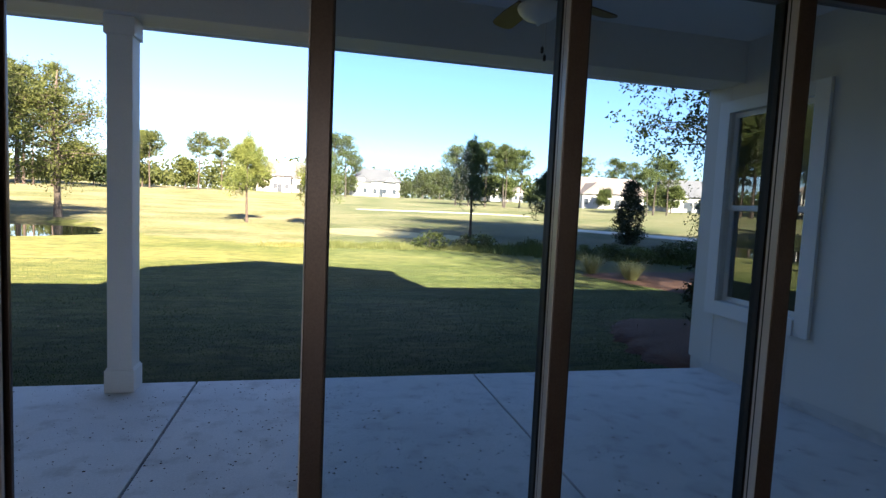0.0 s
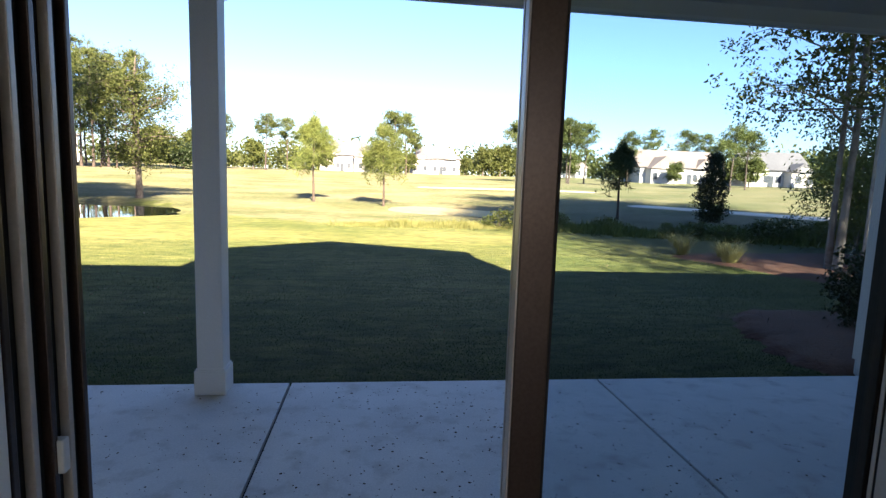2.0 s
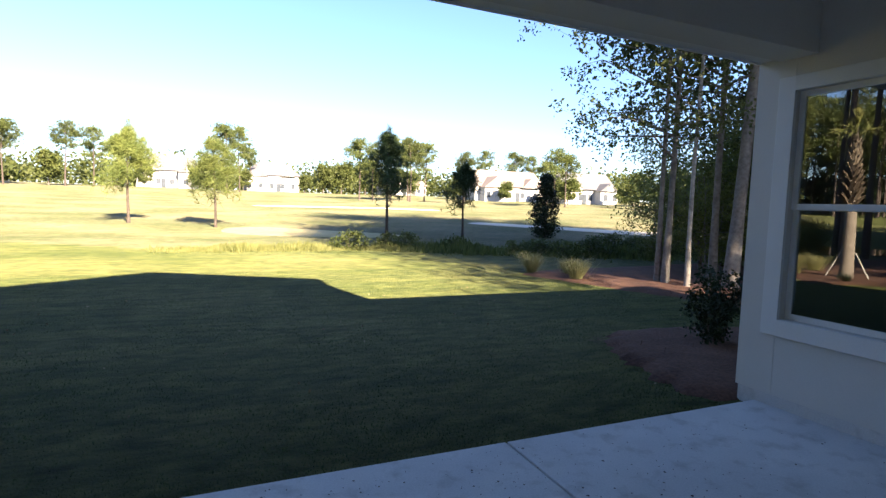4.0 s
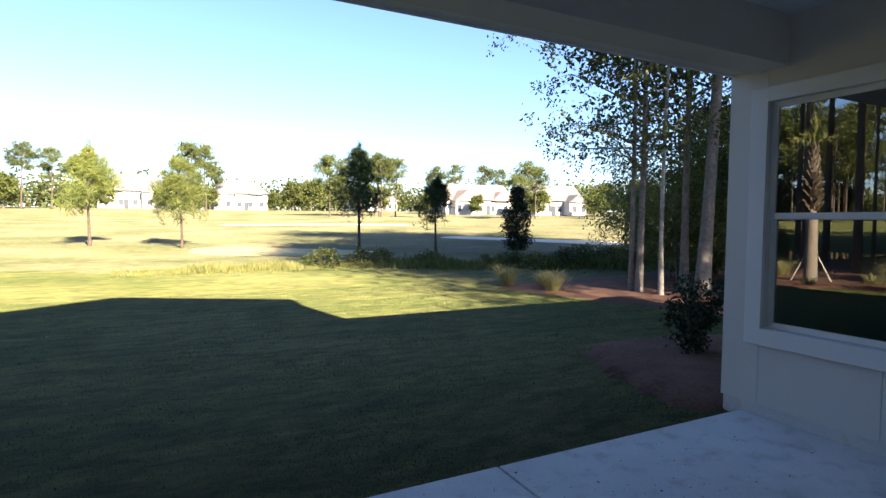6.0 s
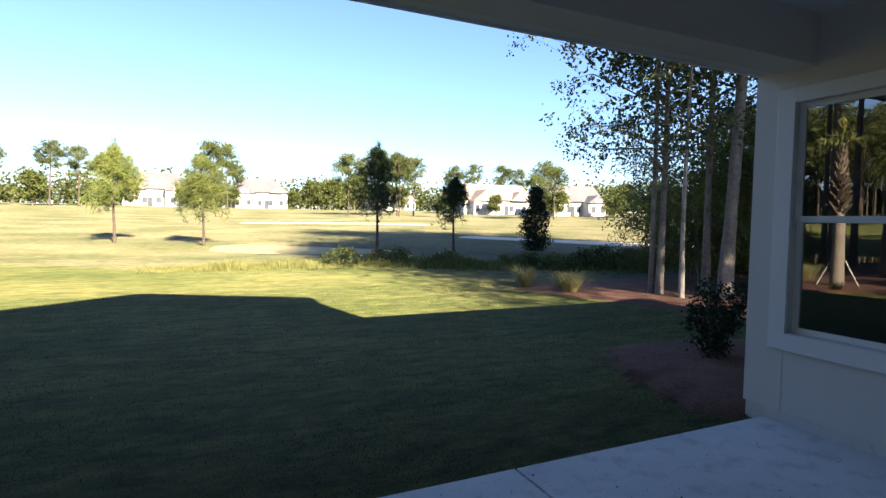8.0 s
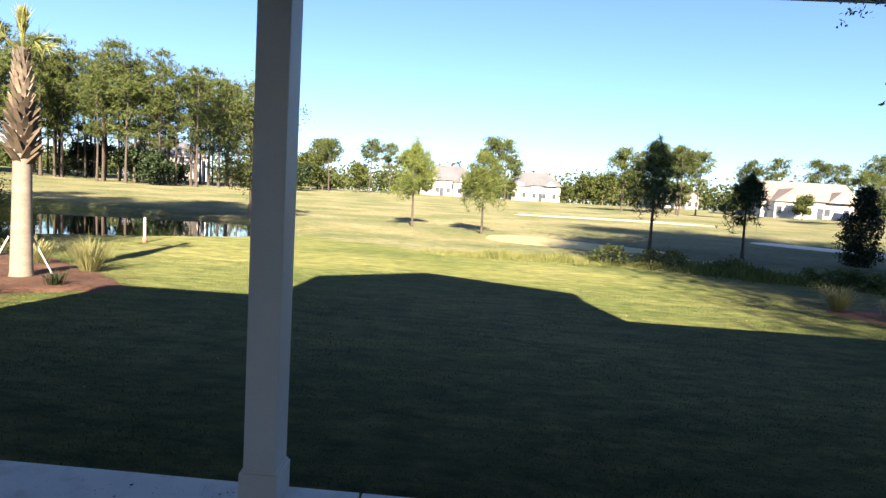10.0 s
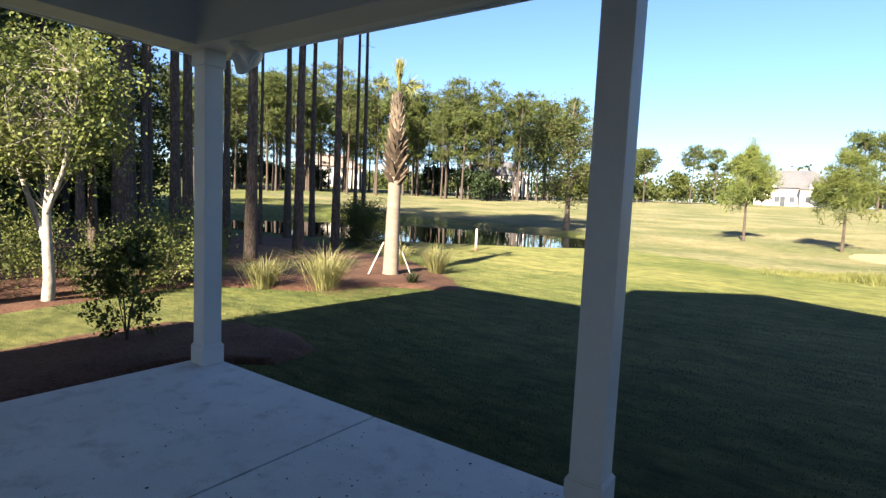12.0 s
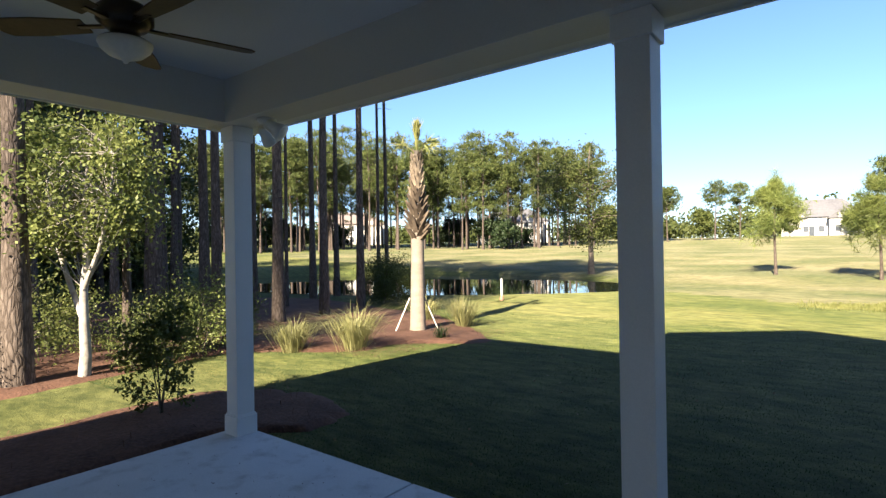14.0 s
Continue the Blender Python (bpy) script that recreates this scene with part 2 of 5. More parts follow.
def mesh_of(name, verts, faces, smooth=False):
    me = bpy.data.meshes.new(name)
    me.from_pydata(np.asarray(verts).tolist(), [], [list(f) for f in faces])
    if smooth:
        me.polygons.foreach_set("use_smooth", [True] * len(me.polygons))
    me.update()
    return me


class Soup:
    """Gathers tubes and leaves into one vertex and face list."""

    def __init__(self):
        self.v, self.f, self.n = [], [], 0

    def add(self, v, f):
        v = np.asarray(v, float)
        self.v.append(v)
        self.f.extend((np.asarray(f) + self.n).tolist())
        self.n += len(v)

    def tube(self, pts, radii, sides=8):
        pts = [Vector(p) for p in pts]
        out = []
        for i, p in enumerate(pts):
            d = (pts[min(i + 1, len(pts) - 1)] - pts[max(i - 1, 0)]).normalized()
            a = d.cross(Vector((0.31, 0.9, 0.05)) if abs(d.z) > 0.7 else Vector((0, 0, 1))).normalized()
            b = d.cross(a)
            for k in range(sides):
                w = 2 * math.pi * k / sides
                out.append(p + (a * math.cos(w) + b * math.sin(w)) * radii[i])
        f = [(i * sides + k, i * sides + (k + 1) % sides, (i + 1) * sides + (k + 1) % sides, (i + 1) * sides + k) for i in range(len(pts) - 1) for k in range(sides)]
        self.add([tuple(p) for p in out], f)

    def leaves(self, centres, length, width, spread=1.0, outward=None):
        """One folded leaf (two triangles' width, pointed) at each centre."""
        c = np.asarray(centres, float)
        n = len(c)
        d = rng.normal(size=(n, 3)) * spread
        if outward is not None:
            d += outward
        d /= np.linalg.norm(d, axis=1)[:, None] + 1e-9
        s = np.cross(d, rng.normal(size=(n, 3)))
        s /= np.linalg.norm(s, axis=1)[:, None] + 1e-9
        L = (length * rng.uniform(0.65, 1.3, n))[:, None]
        W = (width * rng.uniform(0.7, 1.25, n))[:, None]
        v = np.stack([c - d * L * 0.5, c + s * W * 0.5, c + d * L * 0.5, c - s * W * 0.5], 1).reshape(-1, 3)
        i = np.arange(n)[:, None] * 4
        self.add(v, i + np.array([[0, 1, 2, 3]]))

    def spikes(self, centres, count, length, width, up=0.25, axis=None):
        """A tuft of needles or blades at each centre."""
        c = np.repeat(np.asarray(centres, float), count, 0)
        n = len(c)
        d = rng.normal(size=(n, 3))
        d[:, 2] += up
        if axis is not None:
            d += np.repeat(np.asarray(axis, float), count, 0)
        d /= np.linalg.norm(d, axis=1)[:, None] + 1e-9
        s = np.cross(d, rng.normal(size=(n, 3)))
        s /= np.linalg.norm(s, axis=1)[:, None] + 1e-9
        L = (length * rng.uniform(0.6, 1.2, n))[:, None]
        v = np.stack([c - s * width * 0.5, c + s * width * 0.5, c + d * L], 1).reshape(-1, 3)
        i = np.arange(n)[:, None] * 3
        self.add(v, i + np.array([[0, 1, 2]]))

    def mesh(self, name, smooth=False):
        return mesh_of(name, np.concatenate(self.v), self.f, smooth)


def smoothstep(a, b, x):
    t = np.clip((x - a) / (b - a), 0, 1)
    return t * t * (3 - 2 * t)


POND = (-24.0, 26.6, 13.6, 8.8, radians(-4))


def pond_radius(x, y):
    cx, cy, a, b, r = POND
    u, v = (x - cx) * math.cos(r) + (y - cy) * math.sin(r), -(x - cx) * math.sin(r) + (y - cy) * math.cos(r)
    wob = 1 + 0.06 * np.sin(3 * np.arctan2(v / b, u / a) + 0.6)
    return np.sqrt((u / a) ** 2 + (v / b) ** 2) / wob


def height(x, y):
    """The ground's height."""
    x, y = np.asarray(x, float), np.asarray(y, float)
    out = np.hypot(np.maximum(np.maximum(-5.0 - x, x - 3.7), 0), np.maximum(y - 4.6, 0))
    z = -0.05 - 0.15 * smoothstep(0, 8, out)
    d = np.hypot(x, y)
    t = np.clip((d - 33) / 117, 0, 1)
    z = z + 4.1 * np.minimum(t, 1) ** 1.08 * smoothstep(-10, 25, y)
    z = z - 0.75 * smoothstep(1.2, 0.92, pond_radius(x, y))
    z = z + 0.05 * np.sin(x * 0.21 + 1) * np.sin(y * 0.17) * smoothstep(14, 30, d)
    return z


def h(x, y):
    return float(height(x, y))


# ---- ground ----
def graded(lo, hi):
    a = np.concatenate([np.arange(-3000, -300, 300), np.arange(-300, -80, 20), np.arange(-80, -40, 2.5), np.arange(-40, -12, 0.8), np.arange(-12, 16, 0.3), np.arange(16, 40, 0.8), np.arange(40, 80, 2.5), np.arange(80, 300, 20), np.arange(300, 3001, 300)])
    return a[(a >= lo) & (a <= hi)]


gx, gy = graded(-3000, 3000), graded(-3000, 3000)
GX, GY = np.meshgrid(gx, gy)
GZ = height(GX, GY)
nx, ny = len(gx), len(gy)
idx = (np.arange(ny - 1)[:, None] * nx + np.arange(nx - 1)[None, :]).reshape(-1)
ground = part_of("ground", mesh_of("ground", np.stack([GX, GY, GZ], -1).reshape(-1, 3), np.stack([idx, idx + 1, idx + nx + 1, idx + nx], 1), True), LAWN)
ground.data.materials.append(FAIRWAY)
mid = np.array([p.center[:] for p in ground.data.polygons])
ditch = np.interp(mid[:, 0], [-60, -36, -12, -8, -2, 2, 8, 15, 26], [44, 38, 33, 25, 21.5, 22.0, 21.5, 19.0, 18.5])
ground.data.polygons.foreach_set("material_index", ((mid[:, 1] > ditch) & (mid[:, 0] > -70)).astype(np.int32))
structure(ground, "wide mown golf course lawn, yellow-green in the sun", "lawn")


def pond():
    cx, cy, a, b, r = POND
    n = 64
    v = [(cx, cy, -0.3)]
    for i in range(n):
        w = 2 * math.pi * i / n
        u, q = a * 1.08 * math.cos(w), b * 1.08 * math.sin(w)
        v.append((cx + u * math.cos(r) - q * math.sin(r), cy + u * math.sin(r) + q * math.cos(r), -0.3))
    ob = part_of("pond", mesh_of("pond", v, [(0, 1 + i, 1 + (i + 1) % n) for i in range(n)]), WATER)
    structure(ob, "still dark pond mirroring trees and sky", "pond")


pond()

# ---- patio ----
Y_EDGE, X_WING, X_LEFT = 4.57, 3.73, -5.02
patio = empty("patio", pose(0, 0, 0), "pale grey concrete patio slab with saw-cut joints", "patio", kind="structure")
part("base", box((X_LEFT + 0.02, 1.6, -0.2), (X_WING + 0.3, Y_EDGE - 0.02, -0.025)), RUBBER, patio)
JOINTS = [X_LEFT, -2.94, -0.86, 1.41, X_WING + 0.02]
for a, b in zip(JOINTS, JOINTS[1:]):
    part("slab", box((a + 0.008, 1.85, -0.14), (b - 0.008, Y_EDGE, 0.0), 0.006), CONCRETE, patio)


# ---- house shell ----
def wall(name, lo, hi, mat, label="plain painted house wall"):
    return structure(part(name, box(lo, hi), mat), label, "wall")


# room walls, with unseen side and back openings added to light the room; exterior wall beside and above the sliding
# door
wall("wall_rear_left", (-5.0, 1.62, -0.1), (-0.85, 1.84, 3.1), SIDING)
wall("wall_rear_over_door", (-0.85, 1.62, 2.36), (2.55, 1.84, 3.1), SIDING)
wall("wall_rear_right", (2.55, 1.62, -0.1), (3.73, 1.84, 3.1), SIDING)
wall("wall_lining_left", (-4.8, 1.5, 0.0), (-0.8, 1.616, 2.75), DRYWALL, "white painted drywall beside the sliding door")
wall("wall_lining_over_door", (-0.8, 1.5, 2.36), (2.55, 1.616, 2.75), DRYWALL, "white painted drywall above the sliding door")
wall("wall_lining_right", (2.55, 1.5, 0.0), (3.6, 1.616, 2.75), DRYWALL, "white painted drywall")
for nm, lo, hi in (("wall_room_left_near", (-5.0, 0.2, -0.1), (-4.8, 1.616, 3.1)), ("wall_room_left_far", (-5.0, -5.0, -0.1), (-4.8, -3.6, 3.1)),
                   ("wall_room_left_low", (-5.0, -3.6, -0.1), (-4.8, 0.2, 0.08)), ("wall_room_left_high", (-5.0, -3.6, 2.4), (-4.8, 0.2, 3.1))):
    wall(nm, lo, hi, DRYWALL, "white painted drywall")
for nm, lo, hi in (("wall_room_back_left", (-5.0, -5.2, -0.1), (-2.5, -5.0, 3.1)), ("wall_room_back_right", (2.5, -5.2, -0.1), (9.0, -5.0, 3.1)),
                   ("wall_room_back_low", (-2.5, -5.2, -0.1), (2.5, -5.0, 0.08)), ("wall_room_back_high", (-2.5, -5.2, 2.5), (2.5, -5.0, 3.1))):
    wall(nm, lo, hi, DRYWALL, "white painted drywall")
wall("wall_room_right", (3.6, -5.0, -0.1), (3.72, 1.616, 3.1), DRYWALL, "white painted drywall")
structure(part("floor", box((-5.0, -5.2, -0.12), (3.7, 1.62, 0.0)), OAKFLOOR), "brown wooden floor inside the room", "floor")
structure(part("ceiling_room", box((-4.8, -5.0, 2.75), (3.6, 1.616, 2.85)), DRYWALL), "white painted room ceiling", "ceiling")
structure(part("ceiling_porch", box((X_LEFT + 0.15, 1.84, 3.05), (X_WING, 4.3, 3.12)), CEILING), "painted porch ceiling", "ceiling")

# wing beside the patio, with one window opening
WY0, WY1, WZ0, WZ1 = 3.54, 4.41, 0.70, 2.44
Y_END = 4.74
for nm, lo, hi in (("wall_wing_low", (X_WING, 1.9, 0.09), (X_WING + 0.16, Y_END, WZ0)), ("wall_wing_high", (X_WING, 1.9, WZ1), (X_WING + 0.16, Y_END, 3.12)),
                   ("wall_wing_near", (X_WING, 1.9, WZ0), (X_WING + 0.16, WY0, WZ1)), ("wall_wing_end", (X_WING, WY1, WZ0), (X_WING + 0.16, Y_END, WZ1))):
    wall(nm, lo, hi, SIDING, "pale grey panel siding of the house wing")
wall("wall_wing_front", (X_WING + 0.16, Y_END - 0.16, 0.09), (9.0, Y_END, 3.12), SIDING, "pale grey panel siding of the house wing")
wall("wall_wing_far", (8.84, -5.0, -0.1), (9.0, Y_END - 0.16, 3.12), SIDING, "pale grey panel siding of the house wing")
wall("wall_wing_foundation", (X_WING + 0.015, 1.9, -0.2), (8.98, Y_END - 0.015, 0.09), CONCRETE, "low concrete foundation under the siding")
wall("wall_wing_room", (6.6, 1.9, 0.09), (6.7, Y_END - 0.16, 2.8), DRYWALL, "painted wall of the room behind the window")
structure(part("ceiling_wing", box((X_WING + 0.16, 1.9, 2.75), (8.84, Y_END - 0.16, 2.85)), DRYWALL), "white painted ceiling", "ceiling")
for y in (4.44, 3.61, 2.78, 1.95):
    for z0, z1 in ((0.09, WZ0 - 0.13), (WZ1 + 0.09, 3.05)) if 3.5 < y else ((0.09, 3.05),):
        structure(part("trim", box((X_WING - 0.003, y - 0.006, z0), (X_WING, y + 0.006, z1)), BEAM), "narrow joint strip of the siding", "trim")


def window_unit():
    w = empty("window_1", pose(X_WING, (WY0 + WY1) / 2, WZ0), "white double-hung window with flat casing in the wing wall", "window", kind="structure")
    hw, hh = (WY1 - WY0) / 2, WZ1 - WZ0
    for nm, lo, hi in (("casing", (-0.03, -hw - 0.13, -0.13), (0, -hw, hh + 0.11)), ("casing", (-0.03, hw, -0.13), (0, hw + 0.13, hh + 0.11)),
                       ("casing", (-0.032, -hw, hh), (0, hw, hh + 0.11)), ("window_sill", (-0.045, -hw, -0.13), (0, hw, 0.0))):
        part(nm, box(lo, hi, 0.004), PAINT, w)
    fr = 0.045
    for x0, z0, z1 in ((0.03, hh / 2 - 0.02, hh), (0.055, 0.0, hh / 2 + 0.02)):
        sash = part("sash", box((x0, -hw, z0), (x0 + 0.03, -hw + fr, z1), 0.004), PAINT, w, "white sash frame")
        bm = sash.data
        b = bmesh.new()
        b.from_mesh(bm)
        add_box(b, (x0, hw - fr, z0), (x0 + 0.03, hw, z1), 0.004)
        add_box(b, (x0, -hw + fr, z0), (x0 + 0.03, hw - fr, z0 + fr), 0.004)
        add_box(b, (x0, -hw + fr, z1 - fr), (x0 + 0.03, hw - fr, z1), 0.004)
        b.to_mesh(bm)
        b.free()
        pane = part("pane", box((x0 + 0.012, -hw + fr - 0.01, z0 + fr - 0.01), (x0 + 0.018, hw - fr + 0.01, z1 - fr + 0.01)), WINDOW_GLASS, w)
        pane.visible_shadow = False
    part("frame", box((0.09, -hw, 0), (0.15, -hw + 0.02, hh)), PAINT, w)
    part("frame", box((0.09, hw - 0.02, 0), (0.15, hw, hh)), PAINT, w)


window_unit()


# ---- sliding door ----
def door_panel(name, x0, x1, y, label, handle=False):
    d = empty(name, pose(x0, y, 0.03), label, "sliding door", "sliding door panels", kind="structure")
    w, z, st, th = x1 - x0, 2.28, 0.066, 0.05
    for nm, lo, hi in (("stile", (0, -th / 2, 0), (st, th / 2, z)), ("stile", (w - st, -th / 2, 0), (w, th / 2, z)),
                       ("rail", (st, -th / 2, 0), (w - st, th / 2, 0.1)), ("rail", (st, -th / 2, z - 0.085), (w - st, th / 2, z))):
        part(nm, box(lo, hi, 0.003), BRONZE, d)
    for a in (st, w - st - 0.006):
        part("gasket", box((a, -th / 2 + 0.004, 0.1), (a + 0.006, th / 2 - 0.004, z - 0.085)), RUBBER, d)
    # tan strips, paled to stand in for skylight, with a dark groove on the leading edge
    for y0, y1 in ((-th / 2 + 0.003, 0.006), (0.013, th / 2 - 0.003)):
        part("edge_strip", box((-0.004, y0, 0.01), (0.0, y1, z - 0.01), 0.001), SKYLIT_TAN, d, "tan metal edge strip, paled as if skylit")
    part("gasket", box((-0.002, 0.006, 0.01), (0.0, 0.013, z - 0.01)), RUBBER, d)
    p = part("pane", box((st - 0.004, -0.003, 0.096), (w - st + 0.004, 0.003, z - 0.081)), GLASS, d)
    p.visible_shadow = False
    return d


door_panel("door_1", -0.004, 0.858, 1.80, "brown aluminium sliding door panel pushed open, with clear glass")
door_panel("door_2", 0.792, 1.67, 1.747, "brown aluminium sliding door panel with tinted glass, closed")
door_panel("door_3", 1.604, 2.50, 1.694, "brown aluminium sliding door panel with tinted glass, closed")


def door_frame():
    f = empty("door_frame", pose(0, 0, 0), "brown aluminium multi-track sliding door frame", "door frame", kind="structure")
    for x0, x1 in ((-0.85, -0.822), (2.522, 2.55)):
        part("jamb", box((x0, 1.62, 0.0), (x1, 1.845, 2.36), 0.002), BRONZE, f)
        s = 1 if x0 < 0 else -1
        face = x1 if s > 0 else x0
        for k in range(5):
            y = 1.626 + k * 0.05
            a, b = sorted((face, face + s * 0.02))
            part("track_rib", box((a, y, 0.02), (b, y + 0.014, 2.33), 0.002), SKYLIT_TAN if k % 2 else BRONZE, f)
            if k < 4:
                a, b = sorted((face + s * 0.001, face + s * 0.006))
                part("gasket", box((a, y + 0.016, 0.02), (b, y + 0.047, 2.33)), RUBBER, f)
    part("head", box((-0.822, 1.62, 2.315), (2.522, 1.845, 2.36), 0.002), BRONZE, f)
    part("sill", box((-0.822, 1.62, 0.0), (2.522, 1.845, 0.018), 0.002), BRONZE, f)
    for y in (1.694, 1.747, 1.80):
        part("track_rib", box((-0.822, y - 0.004, 0.018), (2.522, y + 0.004, 0.03)), SKYLIT_TAN, f)
    part("latch_keeper", box((-0.822, 1.735, 0.93), (-0.792, 1.755, 0.99), 0.003), PAINT, f, "small pale latch keeper")


door_frame()

# ---- posts and beams ----
BZ = 2.685


def porch_post(x, y):
    p = empty("porch_post", pose(x, y, 0), "square white boxed porch post on the patio edge", "post", "porch posts")
    a, b = 0.083, 0.099
    part("base", box((-b, -b, 0), (b, b, 0.165), 0.006), PAINT, p)
    part("base_cap", box((-b + 0.008, -b + 0.008, 0.165), (b - 0.008, b - 0.008, 0.178), 0.004), PAINT, p)
    part("shaft", box((-a, -a, 0.17), (a, a, 2.58), 0.005), PAINT, p)
    part("capital", box((-b, -b, 2.555), (b, b, BZ), 0.006), PAINT, p)
    return p


porch_post(-1.346, 4.455)
porch_post(-4.852, 4.455)
beam = empty("porch_beam", pose(0, 0, 0), "painted boxed beam round the porch", "beam", kind="structure")
part("front_beam", box((X_LEFT, 4.28, BZ), (X_WING, 4.56, 3.12), 0.004), BEAM, beam)
part("side_beam", box((X_LEFT, 1.84, BZ + 0.004), (X_LEFT + 0.28, 4.28, 3.12), 0.004), BEAM, beam)
eaves = empty("eaves", pose(0, 0, 0), "narrow painted eaves along the porch beam", "eaves", kind="structure")
Y_EAVE, X_EAVE, EAVE_Z = 4.72, X_LEFT - 0.15, 2.7
part("soffit", box((X_EAVE + 0.02, 4.564, EAVE_Z + 0.012), (X_WING, Y_EAVE, EAVE_Z + 0.03)), PAINT, eaves)
part("soffit", box((X_EAVE + 0.02, -5.0, EAVE_Z + 0.012), (X_LEFT - 0.004, 4.564, EAVE_Z + 0.03)), PAINT, eaves)
part("fascia", box((X_EAVE, Y_EAVE, EAVE_Z), (X_WING, Y_EAVE + 0.025, 3.12), 0.004), PAINT, eaves)
part("fascia", box((X_EAVE - 0.005, -5.0, EAVE_Z), (X_EAVE + 0.02, Y_EAVE, 3.12), 0.004), PAINT, eaves)


# ---- roof, seen only by its shadow on the lawn ----
def roof_solid(name, x0, x1, y0, y1, ze, zr, inset, label):
    bm = bmesh.new()
    zt = 0.14
    lo = [bm.verts.new(p) for p in ((x0, y0, ze), (x1, y0, ze), (x1, y1, ze), (x0, y1, ze))]
    up = [bm.verts.new(p) for p in ((x0, y0, ze + zt), (x1, y0, ze + zt), (x1, y1, ze + zt), (x0, y1, ze + zt))]
    ym = (y0 + y1) / 2
    r0, r1 = bm.verts.new((x0 + inset, ym, zr)), bm.verts.new((x1 - inset, ym, zr))
    bm.faces.new(lo[::-1])
    for i in range(4):
        bm.faces.new((lo[i], lo[(i + 1) % 4], up[(i + 1) % 4], up[i]))
    bm.faces.new((up[0], up[1], r1, r0))
    bm.faces.new((up[2], up[3], r0, r1))
    bm.faces.new((up[1], up[2], r1))
    bm.faces.new((up[3], up[0], r0))
    return structure(part(name, bm, SHINGLE), label, "roof")


# unseen rear part is stretched back to keep sun out of the back opening
roof_solid("roof_main", -5.4, 9.6, -10.6, 4.86, 3.13, 4.6, 5.0, "dark shingled hip roof of the house")
wall("wall_upper", (-1.8, 0.4, 3.3), (3.66, 2.85, 5.9), SIDING, "upper storey wall")
roof_solid("roof_upper", -1.9, 3.76, 0.3, 2.95, 5.86, 7.8, 2.75, "dark shingled roof of the upper storey")


# ---- ceiling fans ----
FAN_BROWN = surface("fan_bronze", (0.025, 0.017, 0.012), (0.05, 0.035, 0.026), 0.35, 80, 4, 0.05, 0.001, 0.6, 0.5)
FAN_WOOD = surface("fan_blade_walnut", (0.035, 0.02, 0.012), (0.09, 0.055, 0.032), 0.45, 30, 4, 0.15, 0.001, stretch=(1, 1, 1))
FROST = surface("frosted_glass_bowl", (0.66, 0.63, 0.56), (0.78, 0.75, 0.68), 0.35, 40, 6, 0.05, 0.001)
CHROME = surface("pull_chain", (0.4, 0.36, 0.3), (0.6, 0.55, 0.45), 0.3, 40, 6, 0.05, 0.001, 0.9)


def ceiling_fan(x, y, spin, chain=False):
    f = empty("ceiling_fan", pose(x, y, 3.05, 0, 0, spin), "bronze ceiling fan with five brown blades and frosted bowl light", "ceiling fan", "porch ceiling fans")
    part("canopy", lathe([(0.075, 0), (0.075, -0.02), (0.05, -0.055), (0.02, -0.06)]), FAN_BROWN, f)
    part("downrod", lathe([(0.014, -0.05), (0.014, -0.17)], 12), FAN_BROWN, f)
    part("motor", lathe([(0.03, -0.15), (0.1, -0.17), (0.135, -0.2), (0.135, -0.26), (0.1, -0.29), (0.07, -0.3), (0.07, -0.34), (0.11, -0.35), (0.12, -0.362)], 28), FAN_BROWN, f)
    part("light_bowl", lathe([(0.125, -0.36), (0.13, -0.372), (0.118, -0.4), (0.085, -0.43), (0.045, -0.446), (0.018, -0.455), (0.01, -0.47)], 32), FROST, f, "frosted white glass bowl")
    for k in range(5):
        a = pose(0, 0, -0.275, 0, 0, 72 * k)
        bm = bmesh.new()
        add_box(bm, (0.1, -0.018, -0.008), (0.24, 0.018, 0.004), 0.004)
        bm.transform(a)
        arm = part("blade_arm", bm, FAN_BROWN, f)
        bm = bmesh.new()
        n = 14
        ring = []
        for i in range(n + 1):
            s = i / n
            wd = 0.055 + 0.02 * min(1, s * 2)
            wd *= 1 if s < 0.9 else math.sqrt(max(0.25, 1 - ((s - 0.9) / 0.1) ** 2))
            ring.append([bm.verts.new((0.2 + 0.46 * s, sg * wd, zz)) for sg, zz in ((-1, -0.004), (1, -0.004), (1, 0.004), (-1, 0.004))])
        for p, q in zip(ring, ring[1:]):
            for j in range(4):
                bm.faces.new((p[j], p[(j + 1) % 4], q[(j + 1) % 4], q[j]))
        bm.faces.new(ring[0][::-1])
        bm.faces.new(ring[-1])
        bm.transform(a @ pose(0, 0, 0, 12, 0, 0))
        part("blade", bm, FAN_WOOD, f)
    if not chain:
        return f
    for cx, cy, cz in ((0.1, 0.06, -0.6), (0.16, 0.1, -0.63)):
        chain = part("pull_chain", lathe([(0.002, -0.34), (0.002, cz + 0.04)], 6, pose(cx, cy, 0)), CHROME, f)
        part("chain_bob", lathe([(0.003, cz + 0.04), (0.01, cz + 0.03), (0.01, cz), (0.003, cz - 0.005)], 10, pose(cx, cy, 0)), FAN_BROWN, chain)
    return f


ceiling_fan(1.3, 3.25, 20, True)
ceiling_fan(-3.52, 3.03, 3)


